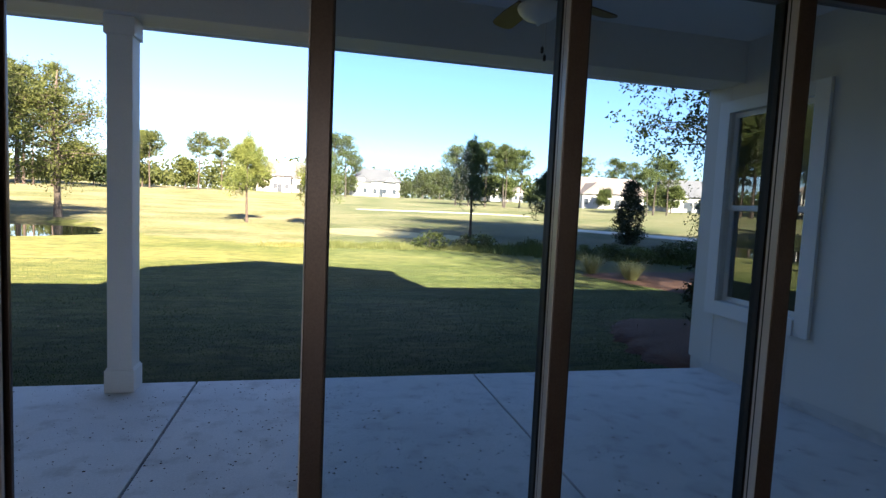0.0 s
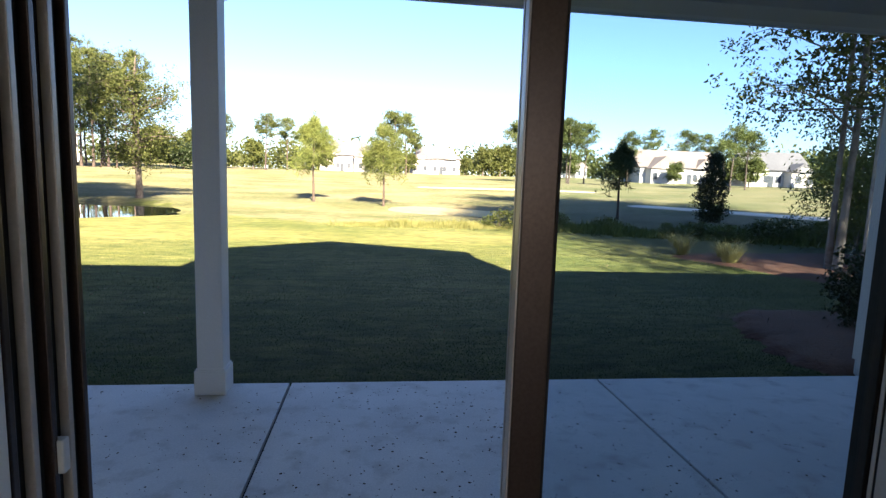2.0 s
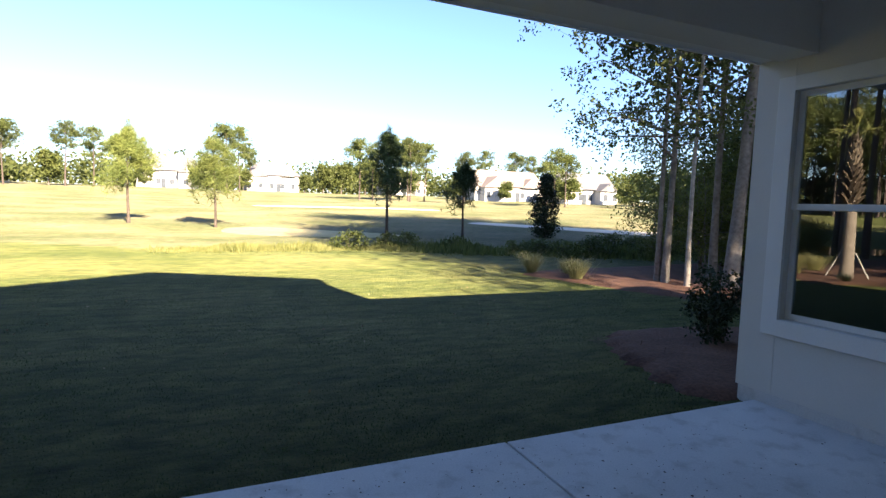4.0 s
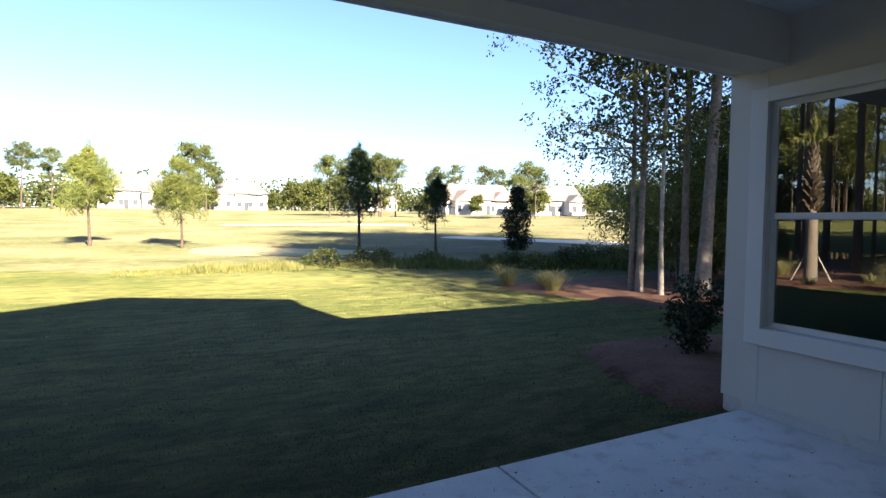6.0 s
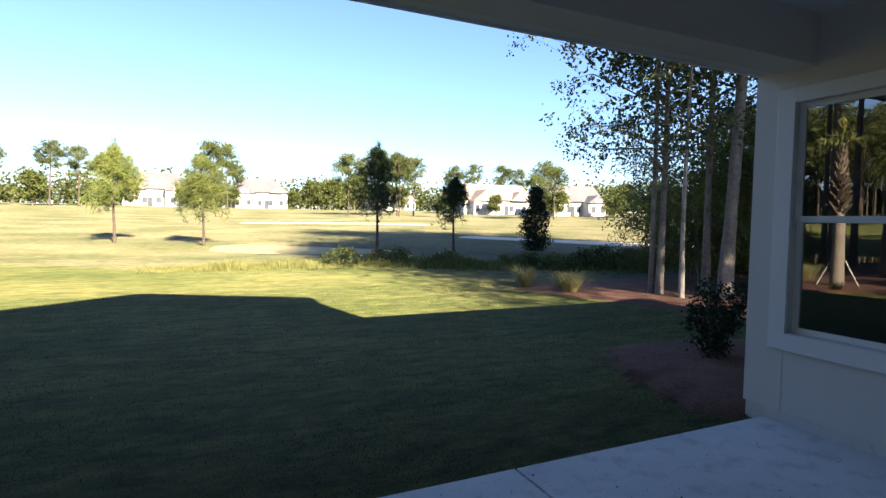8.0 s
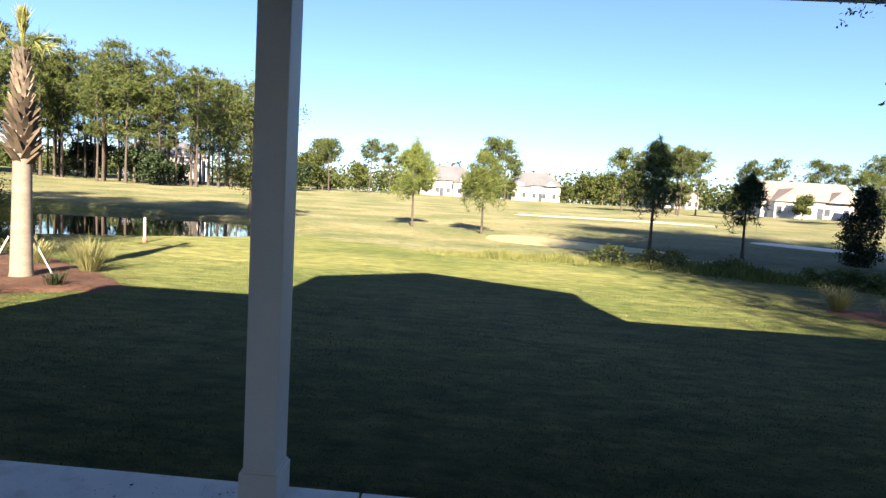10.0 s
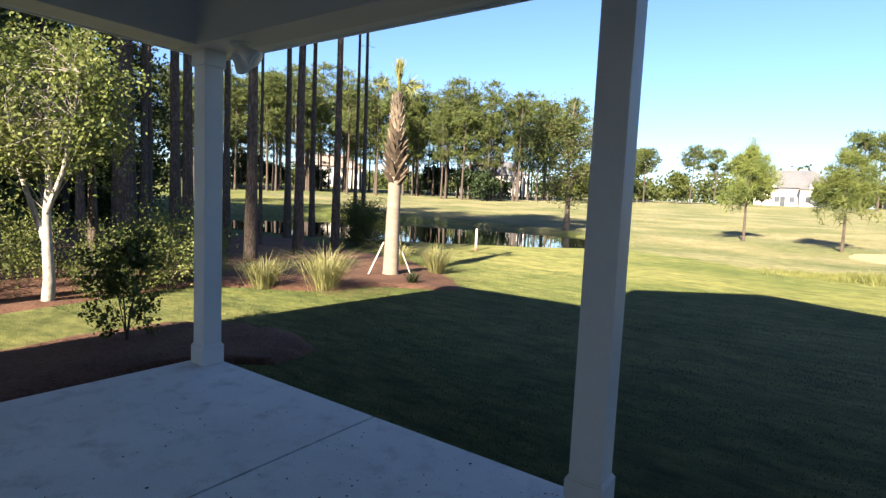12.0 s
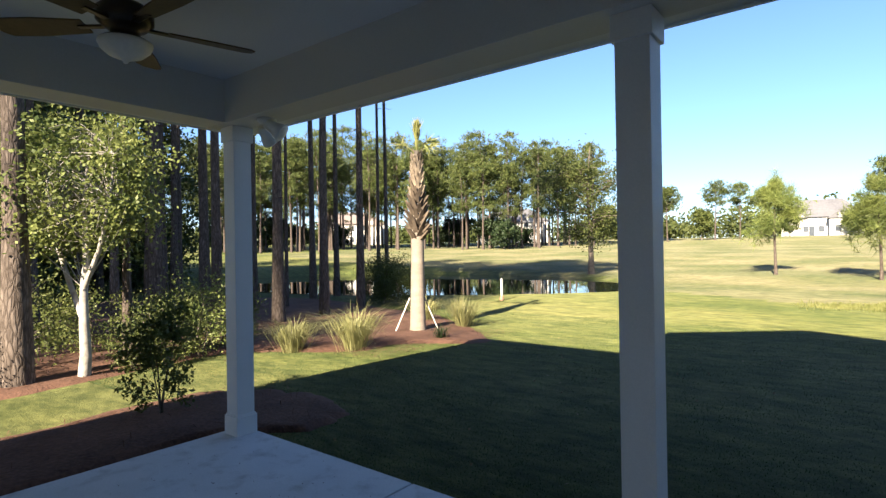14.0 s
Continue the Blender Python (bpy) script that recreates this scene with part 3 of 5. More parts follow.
def floodlight(x, y, z, turn):
    f = empty("security_floodlight", pose(x, y, z, 0, 0, turn), "white twin-head security floodlight under the beam", "floodlight")
    part("base_plate", lathe([(0.06, 0), (0.06, -0.015), (0.045, -0.03), (0.02, -0.035)], 20), PAINT, f)
    for s in (-1, 1):
        sp = Soup()
        sp.tube([(0, 0, -0.025), (s * 0.05, 0, -0.04), (s * 0.085, 0.0, -0.06)], [0.012, 0.012, 0.014], 10)
        part_of("arm", sp.mesh("arm", True), PAINT, f)
        m = pose(s * 0.09, 0, -0.06) @ look((0, 0, 0), (s * 0.45, 0.6, -0.55)) @ pose(0, 0, 0, 180, 0, 0)
        part("lamp_head", lathe([(0.018, -0.03), (0.035, -0.015), (0.038, 0.03), (0.052, 0.06), (0.058, 0.09), (0.05, 0.092)], 20, m), PAINT, f)
        part("lens", lathe([(0.049, 0.086), (0.035, 0.1), (0.01, 0.106)], 20, m), FROST, f, "frosted lamp lens")
    return f


floodlight(-4.36, 4.43, BZ, -20).scale = (1.3, 1.3, 1.3)


# ---- trees ----
def branchy(soup, base, tip, r0, r1, bend=0.12, steps=5, sides=6):
    b, t = np.array(base, float), np.array(tip, float)
    L = np.linalg.norm(t - b)
    off = rng.normal(size=3) * bend * L
    pts = [b + (t - b) * s + off * math.sin(math.pi * s) * s for s in np.linspace(0, 1, steps)]
    soup.tube(pts, list(np.linspace(r0, r1, steps)), sides)
    return pts


def trunk_soup(H, r, lean=(0, 0), wob=0.1, sides=10, steps=9, flare=1.35, top=0.25):
    s = Soup()
    ph = rng.uniform(0, 6, 2)
    pts = [(lean[0] * q + wob * math.sin(q * 4 + ph[0]) * q, lean[1] * q + wob * math.sin(q * 3.1 + ph[1]) * q, H * q - (0.15 if q == 0 else 0)) for q in np.linspace(0, 1, steps)]
    rad = [r * (1 - (1 - top) * q) * (flare if q == 0 else 1) for q in np.linspace(0, 1, steps)]
    s.tube(pts, rad, sides)
    return s, np.array(pts)


def at_height(pts, z):
    return np.array([np.interp(z, pts[:, 2], pts[:, k]) for k in (0, 1)] + [z])


def finish_tree(name, trunk, crown, bark, leafmat, label, category, group=""):
    t = empty(name, pose(0, 0, 0), label, category, group)
    part_of("trunk", trunk.mesh("trunk", True), bark, t)
    if crown.n:
        part_of("crown", crown.mesh("crown"), leafmat, t)
    return t


def pine(H, r, crown_from, spread, clumps, per, needle, width, mat, label, lean=(0, 0), bark=None, wob=0.15, flat=0.45, dead=0, category="pine tree", cone=0.0):
    """A pine: a bare bole, limbs, and needle tufts in clumps at their ends."""
    s, pts = trunk_soup(H, r, lean, wob)
    c = Soup()
    for k in range(clumps):
        q = rng.uniform(0, 1) ** 0.8
        z = H * (crown_from + (1 - crown_from) * q)
        a = rng.uniform(0, 2 * math.pi)
        reach = spread * rng.uniform(0.35, 1.0) * ((1 - q) ** 0.7 * 0.9 + 0.15 if cone else math.sin(math.pi * (0.2 + 0.72 * q)) + 0.1)
        b = at_height(pts, min(z, H * 0.98))
        e = b + np.array([math.cos(a) * reach, math.sin(a) * reach, reach * (rng.uniform(-0.2, 0.25) if cone else rng.uniform(0.0, 0.5))])
        branchy(s, b, e, r * 0.22 * (1.15 - q), r * 0.05, 0.08, 4, 5)
        size = spread * rng.uniform(0.22, 0.42) * ((1.15 - q) if cone else 1.0)
        cen = e + rng.normal(size=(per, 3)) * np.array([size, size, size * flat]) * 0.6
        extra = b + (e - b) * rng.uniform(0.35, 1, (per // 3, 1)) + rng.normal(size=(per // 3, 3)) * size * 0.25
        c.spikes(np.concatenate([cen, extra]), 9, needle, width, 0.3)
    if cone:
        tip = np.array([pts[-1]] * 14) + rng.normal(size=(14, 3)) * np.array([0.05, 0.05, 0.16]) * spread
        c.spikes(tip, 9, needle, width, 0.8)
    for k in range(dead):
        z = H * rng.uniform(0.12, max(crown_from, 0.2))
        a = rng.uniform(0, 6.28)
        b = at_height(pts, z)
        branchy(s, b, b + np.array([math.cos(a), math.sin(a), rng.uniform(-0.3, 0.2)]) * rng.uniform(0.4, 1.3), r * 0.1, r * 0.02, 0.1, 3, 4)
    return finish_tree("pine_tree", s, c, bark or PINE_BARK, mat, label, category)


def broadleaf(H, r, crown_from, spread, limbs, twigs, per, leaf, mat, bark, label, lean=(0, 0), wob=0.2, name="tree", category="tree", clump=0.32, stems=1, upright=0.5, top=0.2):
    """A broad-leaved tree: trunk or stems, limbs, twigs, leaves about the twig ends."""
    s, c = Soup(), Soup()
    for st in range(stems):
        ln = lean if stems == 1 else (lean[0] + math.cos(st * 2.4 + 0.7) * 0.22 * H * 0.6, lean[1] + math.sin(st * 2.4 + 0.7) * 0.22 * H * 0.6)
        ts, pts = trunk_soup(H * (1 - 0.08 * st), r * (1 - 0.2 * st), ln, wob, top=top)
        s.add(np.concatenate(ts.v), ts.f)
        for k in range(limbs):
            q = rng.uniform(0, 1)
            z = pts[-1, 2] * (crown_from + (1 - crown_from) * q)
            a = rng.uniform(0, 2 * math.pi)
            reach = spread * rng.uniform(0.55, 1.0) * (math.sin(math.pi * (0.18 + 0.7 * q)) + 0.05)
            b = at_height(pts, z * 0.97)
            e = b + np.array([math.cos(a) * reach, math.sin(a) * reach, reach * rng.uniform(0.1, 1.0) * upright])
            limb = branchy(s, b, e, r * 0.35 * (1.1 - q), r * 0.07, 0.14, 5, 6)
            for w in range(twigs):
                p = limb[rng.integers(2, 5)]
                d = rng.normal(size=3) * np.array([1, 1, 0.6])
                tip = p + d / np.linalg.norm(d) * spread * rng.uniform(0.12, 0.32)
                branchy(s, p, tip, r * 0.06, r * 0.015, 0.1, 3, 4)
                cen = tip + rng.normal(size=(per, 3)) * spread * clump * 0.3
                cen2 = p + (tip - p) * rng.uniform(0.2, 1, (per // 2, 1)) + rng.normal(size=(per // 2, 3)) * spread * clump * 0.13
                c.leaves(np.concatenate([cen, cen2]), leaf, leaf * 0.55)
    return finish_tree(name, s, c, bark, mat, label, category)


def shaped(H, r, outline, clusters, per, leaf, spray, mat, bark, label, name="tree", category="tree", lean=(0, 0)):
    """A tree or bush whose leaf sprays fill an outline of (share of height, radius) pairs, densest at the outside."""
    s, pts = trunk_soup(H * 0.96, r, lean, 0.05, 8)
    c = Soup()
    qs, rs = zip(*outline)
    for k in range(clusters):
        q, a = rng.uniform(qs[0] + 0.02, 1.0), rng.uniform(0, 2 * math.pi)
        reach = np.interp(q, qs, rs) * rng.uniform(0.25, 1.0) ** 0.5 * rng.uniform(0.8, 1.12)
        b = at_height(pts, max(0.05, H * q * 0.9 - reach * 0.3))
        e = at_height(pts, H * q) + np.array([math.cos(a) * reach, math.sin(a) * reach, 0])
        branchy(s, b, e, r * 0.2, r * 0.04, 0.06, 3, 4)
        c.leaves(e + rng.normal(size=(per, 3)) * spray * np.array([1, 1, 0.7]), leaf, leaf * 0.5)
    return finish_tree(name, s, c, bark, mat, label, category)


def put(ob, x, y, turn=0.0, scale=1.0, sink=0.0):
    ob.matrix_basis = pose(x, y, h(x, y) - sink, 0, 0, turn) @ Matrix.Scale(scale, 4)
    return ob


def again(ob, x, y, turn=0.0, scale=1.0, label="", sz=1.0):
    c = copy_thing(ob, pose(0, 0, 0))
    c.matrix_basis = pose(x, y, h(x, y), 0, 0, turn) @ Matrix.Diagonal((scale, scale, scale * sz, 1))
    return tagged(c, label)


# young pines on the course
put(pine(5.3, 0.085, 0.36, 1.85, 60, 12, 0.55, 0.026, YOUNG_NEEDLE, "young light green pine on the sunny lawn", cone=1.0, wob=0.08, flat=0.8), -4.5, 37.4, 20)
put(pine(4.9, 0.075, 0.38, 1.75, 48, 11, 0.55, 0.026, YOUNG_NEEDLE, "young light green pine with thin crown on the lawn", cone=1.0, wob=0.1, flat=0.9), 0.1, 35.1, 80)
put(pine(5.2, 0.085, 0.42, 1.5, 60, 13, 0.36, 0.03, DARK_NEEDLE, "slender dark green pine beside the ditch", cone=1.0, wob=0.06, flat=0.8), 8.2, 28.4, 10)
put(pine(3.8, 0.07, 0.42, 1.2, 44, 12, 0.32, 0.03, DARK_NEEDLE, "small dark green pine beside the ditch", cone=1.0, wob=0.1, flat=0.8), 12.3, 27.8, 140)
# oak by the pond
put(broadleaf(8.2, 0.19, 0.27, 3.0, 40, 9, 26, 0.15, LEAF, OAK_BARK, "open-crowned oak beside the pond", wob=0.25, clump=0.3, upright=0.45), -14.3, 34.7, 30)
# evergreen bush past the ditch
put(shaped(3.5, 0.07, ((0.0, 0.35), (0.12, 0.75), (0.35, 0.85), (0.7, 0.55), (1.0, 0.1)), 230, 30, 0.14, 0.14, DARK_LEAF, OAK_BARK, "dark upright evergreen bush beside the ditch", "bush", "bush"), 17.1, 27.1)

# ---- wood beside the wing ----
put(broadleaf(12.0, 0.08, 0.24, 3.7, 34, 8, 22, 0.1, SHADED_LEAF, GREY_BARK, "slender pale-barked tree with sparse leaves at the wood's edge", lean=(0.25, 0.2), clump=0.11, upright=0.35), 9.5, 11.05)
put(broadleaf(11.0, 0.065, 0.28, 3.3, 24, 8, 22, 0.1, SHADED_LEAF, GREY_BARK, "slender twin of a pale-barked tree in the wood", lean=(-0.3, 0.1), clump=0.13, upright=0.4), 9.52, 11.3, 70)
put(broadleaf(10.0, 0.055, 0.4, 2.4, 12, 5, 12, 0.14, SHADED_LEAF, PALE_BARK, "thin white-barked tree at the wood's edge", lean=(0.1, 0), clump=0.22), 9.5, 10.4, 120)
big = broadleaf(17.0, 0.13, 0.36, 5.0, 44, 9, 26, 0.23, SHADED_LEAF, GREY_BARK, "tall grey-trunked tree in the wood beside the house", clump=0.34)
put(big, 11.0, 11.0, 200, 0.72)
put(broadleaf(14.0, 0.14, 0.42, 3.6, 20, 7, 16, 0.17, SHADED_LEAF, GREY_BARK, "leaning smooth grey-trunked tree at the wood's edge", lean=(1.6, 0.5), clump=0.24, wob=0.12, top=0.45), 10.35, 10.0)
# copies mostly hidden behind the wing, added to shade straw and fairway
for x, y, a, s in ((12.5, 7.0, 40, 1.0), (17.0, 8.0, 170, 1.1), (13.0, 3.0, 250, 1.05), (19.5, 11.0, 300, 1.0), (23.0, 5.0, 20, 1.1), (18.0, 1.0, 90, 1.15), (28.0, 9.0, 140, 1.0), (14.5, -3.0, 10, 1.0), (17.5, -6.0, 75, 1.1), (12.8, -7.0, 190, 0.85), (21.0, -3.0, 230, 1.1), (17.0, 13.5, 280, 1.25), (21.5, 14.0, 330, 1.2), (25.5, 14.0, 15, 1.2), (24.0, 9.5, 65, 1.25)):
    again(big, x, y, a, s, "tall tree mostly hidden behind the wing, added to cast shade")
# brighter leaves stand in for sunlight on the understorey
under = broadleaf(4.6, 0.05, 0.16, 2.1, 22, 6, 15, 0.12, BRIGHT_LEAF, GREY_BARK, "leafy understorey tree in the wood beside the house", clump=0.34, stems=2, upright=0.7)
put(under, 12.9, 13.0, 0, 0.85)
for x, y, a, s in ((14.0, 15.2, 60, 0.9), (17.5, 15.5, 130, 1.0), (14.8, 9.5, 260, 1.0), (21.0, 15.0, 300, 1.1), (12.6, 10.8, 20, 0.8), (18.5, 11.0, 150, 1.2), (23.5, 11.0, 220, 1.3), (27.0, 17.0, 10, 1.1), (12.4, 9.0, 40, 0.9), (11.9, 11.9, 110, 0.65), (13.6, 11.3, 170, 0.8), (12.3, 13.9, 300, 0.55), (16.8, 13.0, 80, 1.1), (19.5, 13.5, 20, 1.3)):
    again(under, x, y, a, s)


# ---- planting beds ----
def bed(name, pts, mat, label, lift=0.015, crown=0.05, category="planting bed", rings=12, fray=0.05):
    """A draped bed with a smooth, slightly frayed outline."""
    n, k = len(pts), 7
    edge = []
    for i in range(n):
        p = [np.array(pts[(i + j - 1) % n], float) for j in range(4)]
        for q in range(k):
            t = q / k
            edge.append(0.5 * ((2 * p[1]) + (p[2] - p[0]) * t + (2 * p[0] - 5 * p[1] + 4 * p[2] - p[3]) * t * t + (3 * p[1] - p[0] - 3 * p[2] + p[3]) * t ** 3))
    edge = np.array(edge)
    c = edge.mean(0)
    arm = np.linalg.norm(edge - c, axis=1)[:, None]
    edge = c + (edge - c) * (1 + rng.normal(size=(len(edge), 1)) * fray / arm)
    m = len(edge)
    v, f = [], []
    for j in range(rings + 1):
        s = j / rings
        for i in range(m):
            x, y = c + (edge[i] - c) * s
            v.append((x, y, h(x, y) + (-0.02 if j == rings else lift + 0.015 + crown * (1 - s ** 4) + rng.normal() * 0.006 * s * s)))
    for j in range(rings):
        for i in range(m):
            f.append((j * m + i, (j + 1) * m + i, (j + 1) * m + (i + 1) % m, j * m + (i + 1) % m))
    return tagged(part_of(name, mesh_of(name, v, f, True), mat), label, category, kind="structure")


bed("mulch_bed_wood_left", [(-8.9, 2.6), (-8.7, 4.5), (-9.2, 6.6), (-8.6, 7.3), (-7.4, 8.05), (-7.3, 9.2), (-6.1, 10.2), (-6.5, 11.1), (-9.3, 13.3), (-12.8, 14.3), (-19, 15), (-24, 9), (-22, 1), (-13, -1)], MULCH, "red-brown pine straw under the pines", 0.02, 0.04)
bed("mulch_bed_post", [(-5.1, 1.5), (-6.4, 2.2), (-6.6, 3.6), (-6.62, 5.0), (-6.1, 5.5), (-5.2, 5.75), (-4.6, 5.5), (-4.5, 5.0), (-4.8, 4.62), (-5.06, 4.5)], MULCH, "red-brown mulch bed round the corner post", 0.03, 0.03)
bed("mulch_bed_wing", [(3.55, 4.75), (3.5, 5.5), (3.68, 6.1), (4.15, 6.85), (5.0, 7.1), (6.6, 6.8), (8.4, 6.2), (8.6, 4.8), (6.0, 4.7)], MULCH, "red-brown mulch bed at the wing's corner", 0.03, 0.05)
bed("mulch_bed_wood_right", [(6.95, 13.5), (7.3, 12.1), (7.75, 10.5), (8.3, 8.9), (8.6, 7.6), (10.0, 5.5), (16, 2), (27, 4), (26, 15), (18, 15.5), (12, 14.5), (8.5, 14.2)], MULCH, "red-brown pine straw at the edge of the wood", 0.02, 0.04)
DRY = surface("dry_pale_turf", (0.28, 0.25, 0.12), (0.42, 0.37, 0.19), 0.95, 20, 1.2, 0.5, 0.02)
bed("dry_turf", [(0.2, 33.5), (0.9, 30.4), (3.0, 28.8), (6.5, 27.6), (9.5, 28.5), (8.5, 31.0), (4.5, 34.5), (1.6, 35.5)], DRY, "pale dry turf on the fairway's edge", 0.02, 0.02, "turf")
bed("bunker", [(18.8, 40.0), (22.0, 34.5), (25.0, 29.8), (28.5, 26.0), (31.0, 25.5), (29.5, 29.0), (26.0, 33.0), (22.0, 38.5), (20.0, 41.5)], SAND, "long pale sand bunker past the ditch", 0.03, 0.03, "bunker")
bed("bunker_far", [(4.0, 66.0), (9.0, 64.6), (16.0, 63.3), (24.0, 61.3), (25.0, 62.0), (16.0, 64.5), (9.0, 65.7)], SAND, "thin pale sand bunker far on the fairway", 0.05, 0.03, "bunker")


# ---- left wood ----
tall = [pine(21.0, 0.22, 0.6, 3.4, 50, 20, 0.45, 0.035, PINE_NEEDLE, "tall straight pine with a high crown and bare trunk", wob=0.12, dead=6),
        pine(19.0, 0.16, 0.58, 3.0, 46, 20, 0.45, 0.035, PINE_NEEDLE, "tall slim pine with a high crown and bare trunk", wob=0.2, dead=8, lean=(0.3, 0.1)),
        pine(20.0, 0.15, 0.62, 3.0, 42, 20, 0.45, 0.035, PINE_NEEDLE, "tall slim pine with dark bark and high crown", wob=0.15, dead=5, lean=(-0.35, 0.2))]
LEFT_PINES = [(0, -9.2, 3.9, 0.175), (1, -13.1, 6.5, 0.1), (0, -13.5, 7.5, 0.24), (1, -18.5, 10.0, 0.11), (2, -19.8, 10.9, 0.15), (2, -24.0, 13.1, 0.15), (0, -16.7, 10.4, 0.18), (1, -13.8, 9.2, 0.15),
              (2, -16.7, 12.1, 0.14), (0, -12.0, 9.8, 0.16), (1, -15.3, 12.4, 0.07), (2, -17.5, 15.2, 0.15), (1, -12.3, 11.5, 0.15), (2, -17.5, 16.4, 0.13), (0, -13.1, 13.6, 0.14), (1, -16.6, 17.9, 0.09),
              (2, -16.5, 18.3, 0.11), (0, -21.5, 8.6, 0.2), (1, -17.5, 6.2, 0.13), (2, -23.0, 5.0, 0.18), (0, -27.0, 11.0, 0.2), (1, -16.5, 2.5, 0.16), (2, -29.0, 14.5, 0.16), (0, -28.5, 6.0, 0.2), (1, -20.5, 3.0, 0.15)]
first = set()
for i, (k, x, y, r) in enumerate(LEFT_PINES):
    s_ = 0.85 * r / (0.22, 0.16, 0.15)[k]
    c = tall[k] if k not in first else copy_thing(tall[k], pose(0, 0, 0))
    first.add(k)
    c.matrix_basis = pose(x, y, h(x, y), 0, 0, i * 67) @ Matrix.Diagonal((s_, s_, 0.9 + 0.05 * (i % 4), 1))
for x, y, a in ((-33, 3, 0), (-36, 9, 50), (-38, -2, 100), (-31, -3, 150), (-42, 5, 200), (-27, -4, 250), (-45, 12, 300), (-22, -6, 20), (-48, 0, 70)):
    again(tall[0], x, y, a, 0.9, "tall pine deep in the shaded wood")
# unseen pines added out of view to shade the left wood and pond bank
for x, y, a in ((-9.2, -9.5, 0), (-13.4, -7.8, 60), (-15.5, -10.0, 130), (-17.5, -6.5, 200), (-20.5, -9.0, 260), (-11.5, -14.0, 310), (-24.0, -8.0, 30), (-9.0, -17.0, 75), (-9.4, -23.0, 10), (-13.0, -19.0, 140), (-14.5, -25.0, 215), (-17.5, -15.0, 290), (-20.0, -21.0, 345), (-10.5, -29.0, 120), (-24.5, -15.0, 180)):
    again(tall[1], x, y, a, 1.0, "tall unseen pine added to shade the left wood", 1.0)
deep = np.random.default_rng(23)
for k in range(18):
    again(tall[k % 3], deep.uniform(-16, -10.5), deep.uniform(-17, -3.5), deep.uniform(0, 360), deep.uniform(0.95, 1.15), "tall unseen pine added to shade the left wood")
for k in range(46):
    again(tall[k % 3], deep.uniform(-46, -17), deep.uniform(-38, -6), deep.uniform(0, 360), deep.uniform(0.95, 1.2), "tall unseen pine added to shade the left wood")
# dense trees added as a dark backdrop for the woods' shaded depth
gloom = shaped(11.0, 0.14, ((0.0, 0.8), (0.2, 2.6), (0.5, 3.2), (0.8, 2.2), (1.0, 0.5)), 260, 34, 0.3, 0.5, SHADED_LEAF, OAK_BARK, "dense dark tree standing in for shade deep in the pine wood")
put(gloom, -22.0, 5.6)
for x, y, a, s_ in ((-26.5, 8.0, 40, 1.0), (-30.0, 5.5, 90, 1.2), (-31.0, 10.0, 160, 1.0), (-36.0, 12.5, 220, 1.1), (-21.0, 2.0, 280, 1.0), (-37.0, 8.0, 330, 1.3), (-27.5, 13.5, 20, 0.8)):
    again(gloom, x, y, a, s_)
for x, y, a, s_ in ((15.2, 13.6, 15, 0.5), (17.8, 13.2, 75, 0.6), (14.0, 10.0, 140, 0.5), (12.9, 8.2, 200, 0.45), (20.5, 12.0, 260, 0.7)):
    again(gloom, x, y, a, s_, "dense dark tree standing in for shade in the wood beside the house")
# small pale-stemmed tree with yellow-green leaves
def forked_tree(x, y):
    """A small pale tree: one crooked stem that forks, and leaf sprays over a loose round crown."""
    s, c = Soup(), Soup()
    stems = ([(0, 0, -0.1), (0.1, 0.0, 0.35), (-0.02, 0.02, 0.8), (-0.1, 0.05, 1.25), (-0.08, 0.1, 1.9), (-0.2, 0.1, 2.6), (-0.15, 0.2, 3.5)],
             [(-0.02, 0.02, 0.8), (-0.3, -0.05, 1.3), (-0.55, -0.1, 1.75), (-0.75, -0.15, 2.3), (-0.8, -0.1, 2.9)],
             [(-0.1, 0.05, 1.25), (0.2, 0.15, 1.8), (0.45, 0.2, 2.5), (0.5, 0.25, 3.1)])
    for k, line in enumerate(stems):
        r0 = (0.085, 0.045, 0.04)[k]
        s.tube(line, list(np.linspace(r0, 0.015, len(line))), 9)
    for k in range(190):
        d = rng.normal(size=3)
        d /= np.linalg.norm(d)
        e = np.array([-0.4, 0.05, 2.75]) + d * rng.uniform(0.3, 1.0) ** 0.5 * np.array([1.3, 1.15, 1.15]) * rng.uniform(0.8, 1.12)
        line = stems[k % 3]
        b = np.array(line[rng.integers(len(line) // 2, len(line))])
        branchy(s, b, e, 0.008, 0.002, 0.1, 4, 4)
        m = int(rng.integers(50, 110))
        c.leaves(e + rng.normal(size=(m, 3)) * np.array([0.17, 0.17, 0.13]), 0.065, 0.04)
    t = finish_tree("tree", s, c, PALE_BARK, BRIGHT_LEAF, "small white-stemmed forked tree with yellow-green leaves", "tree")
    put(t, x, y)


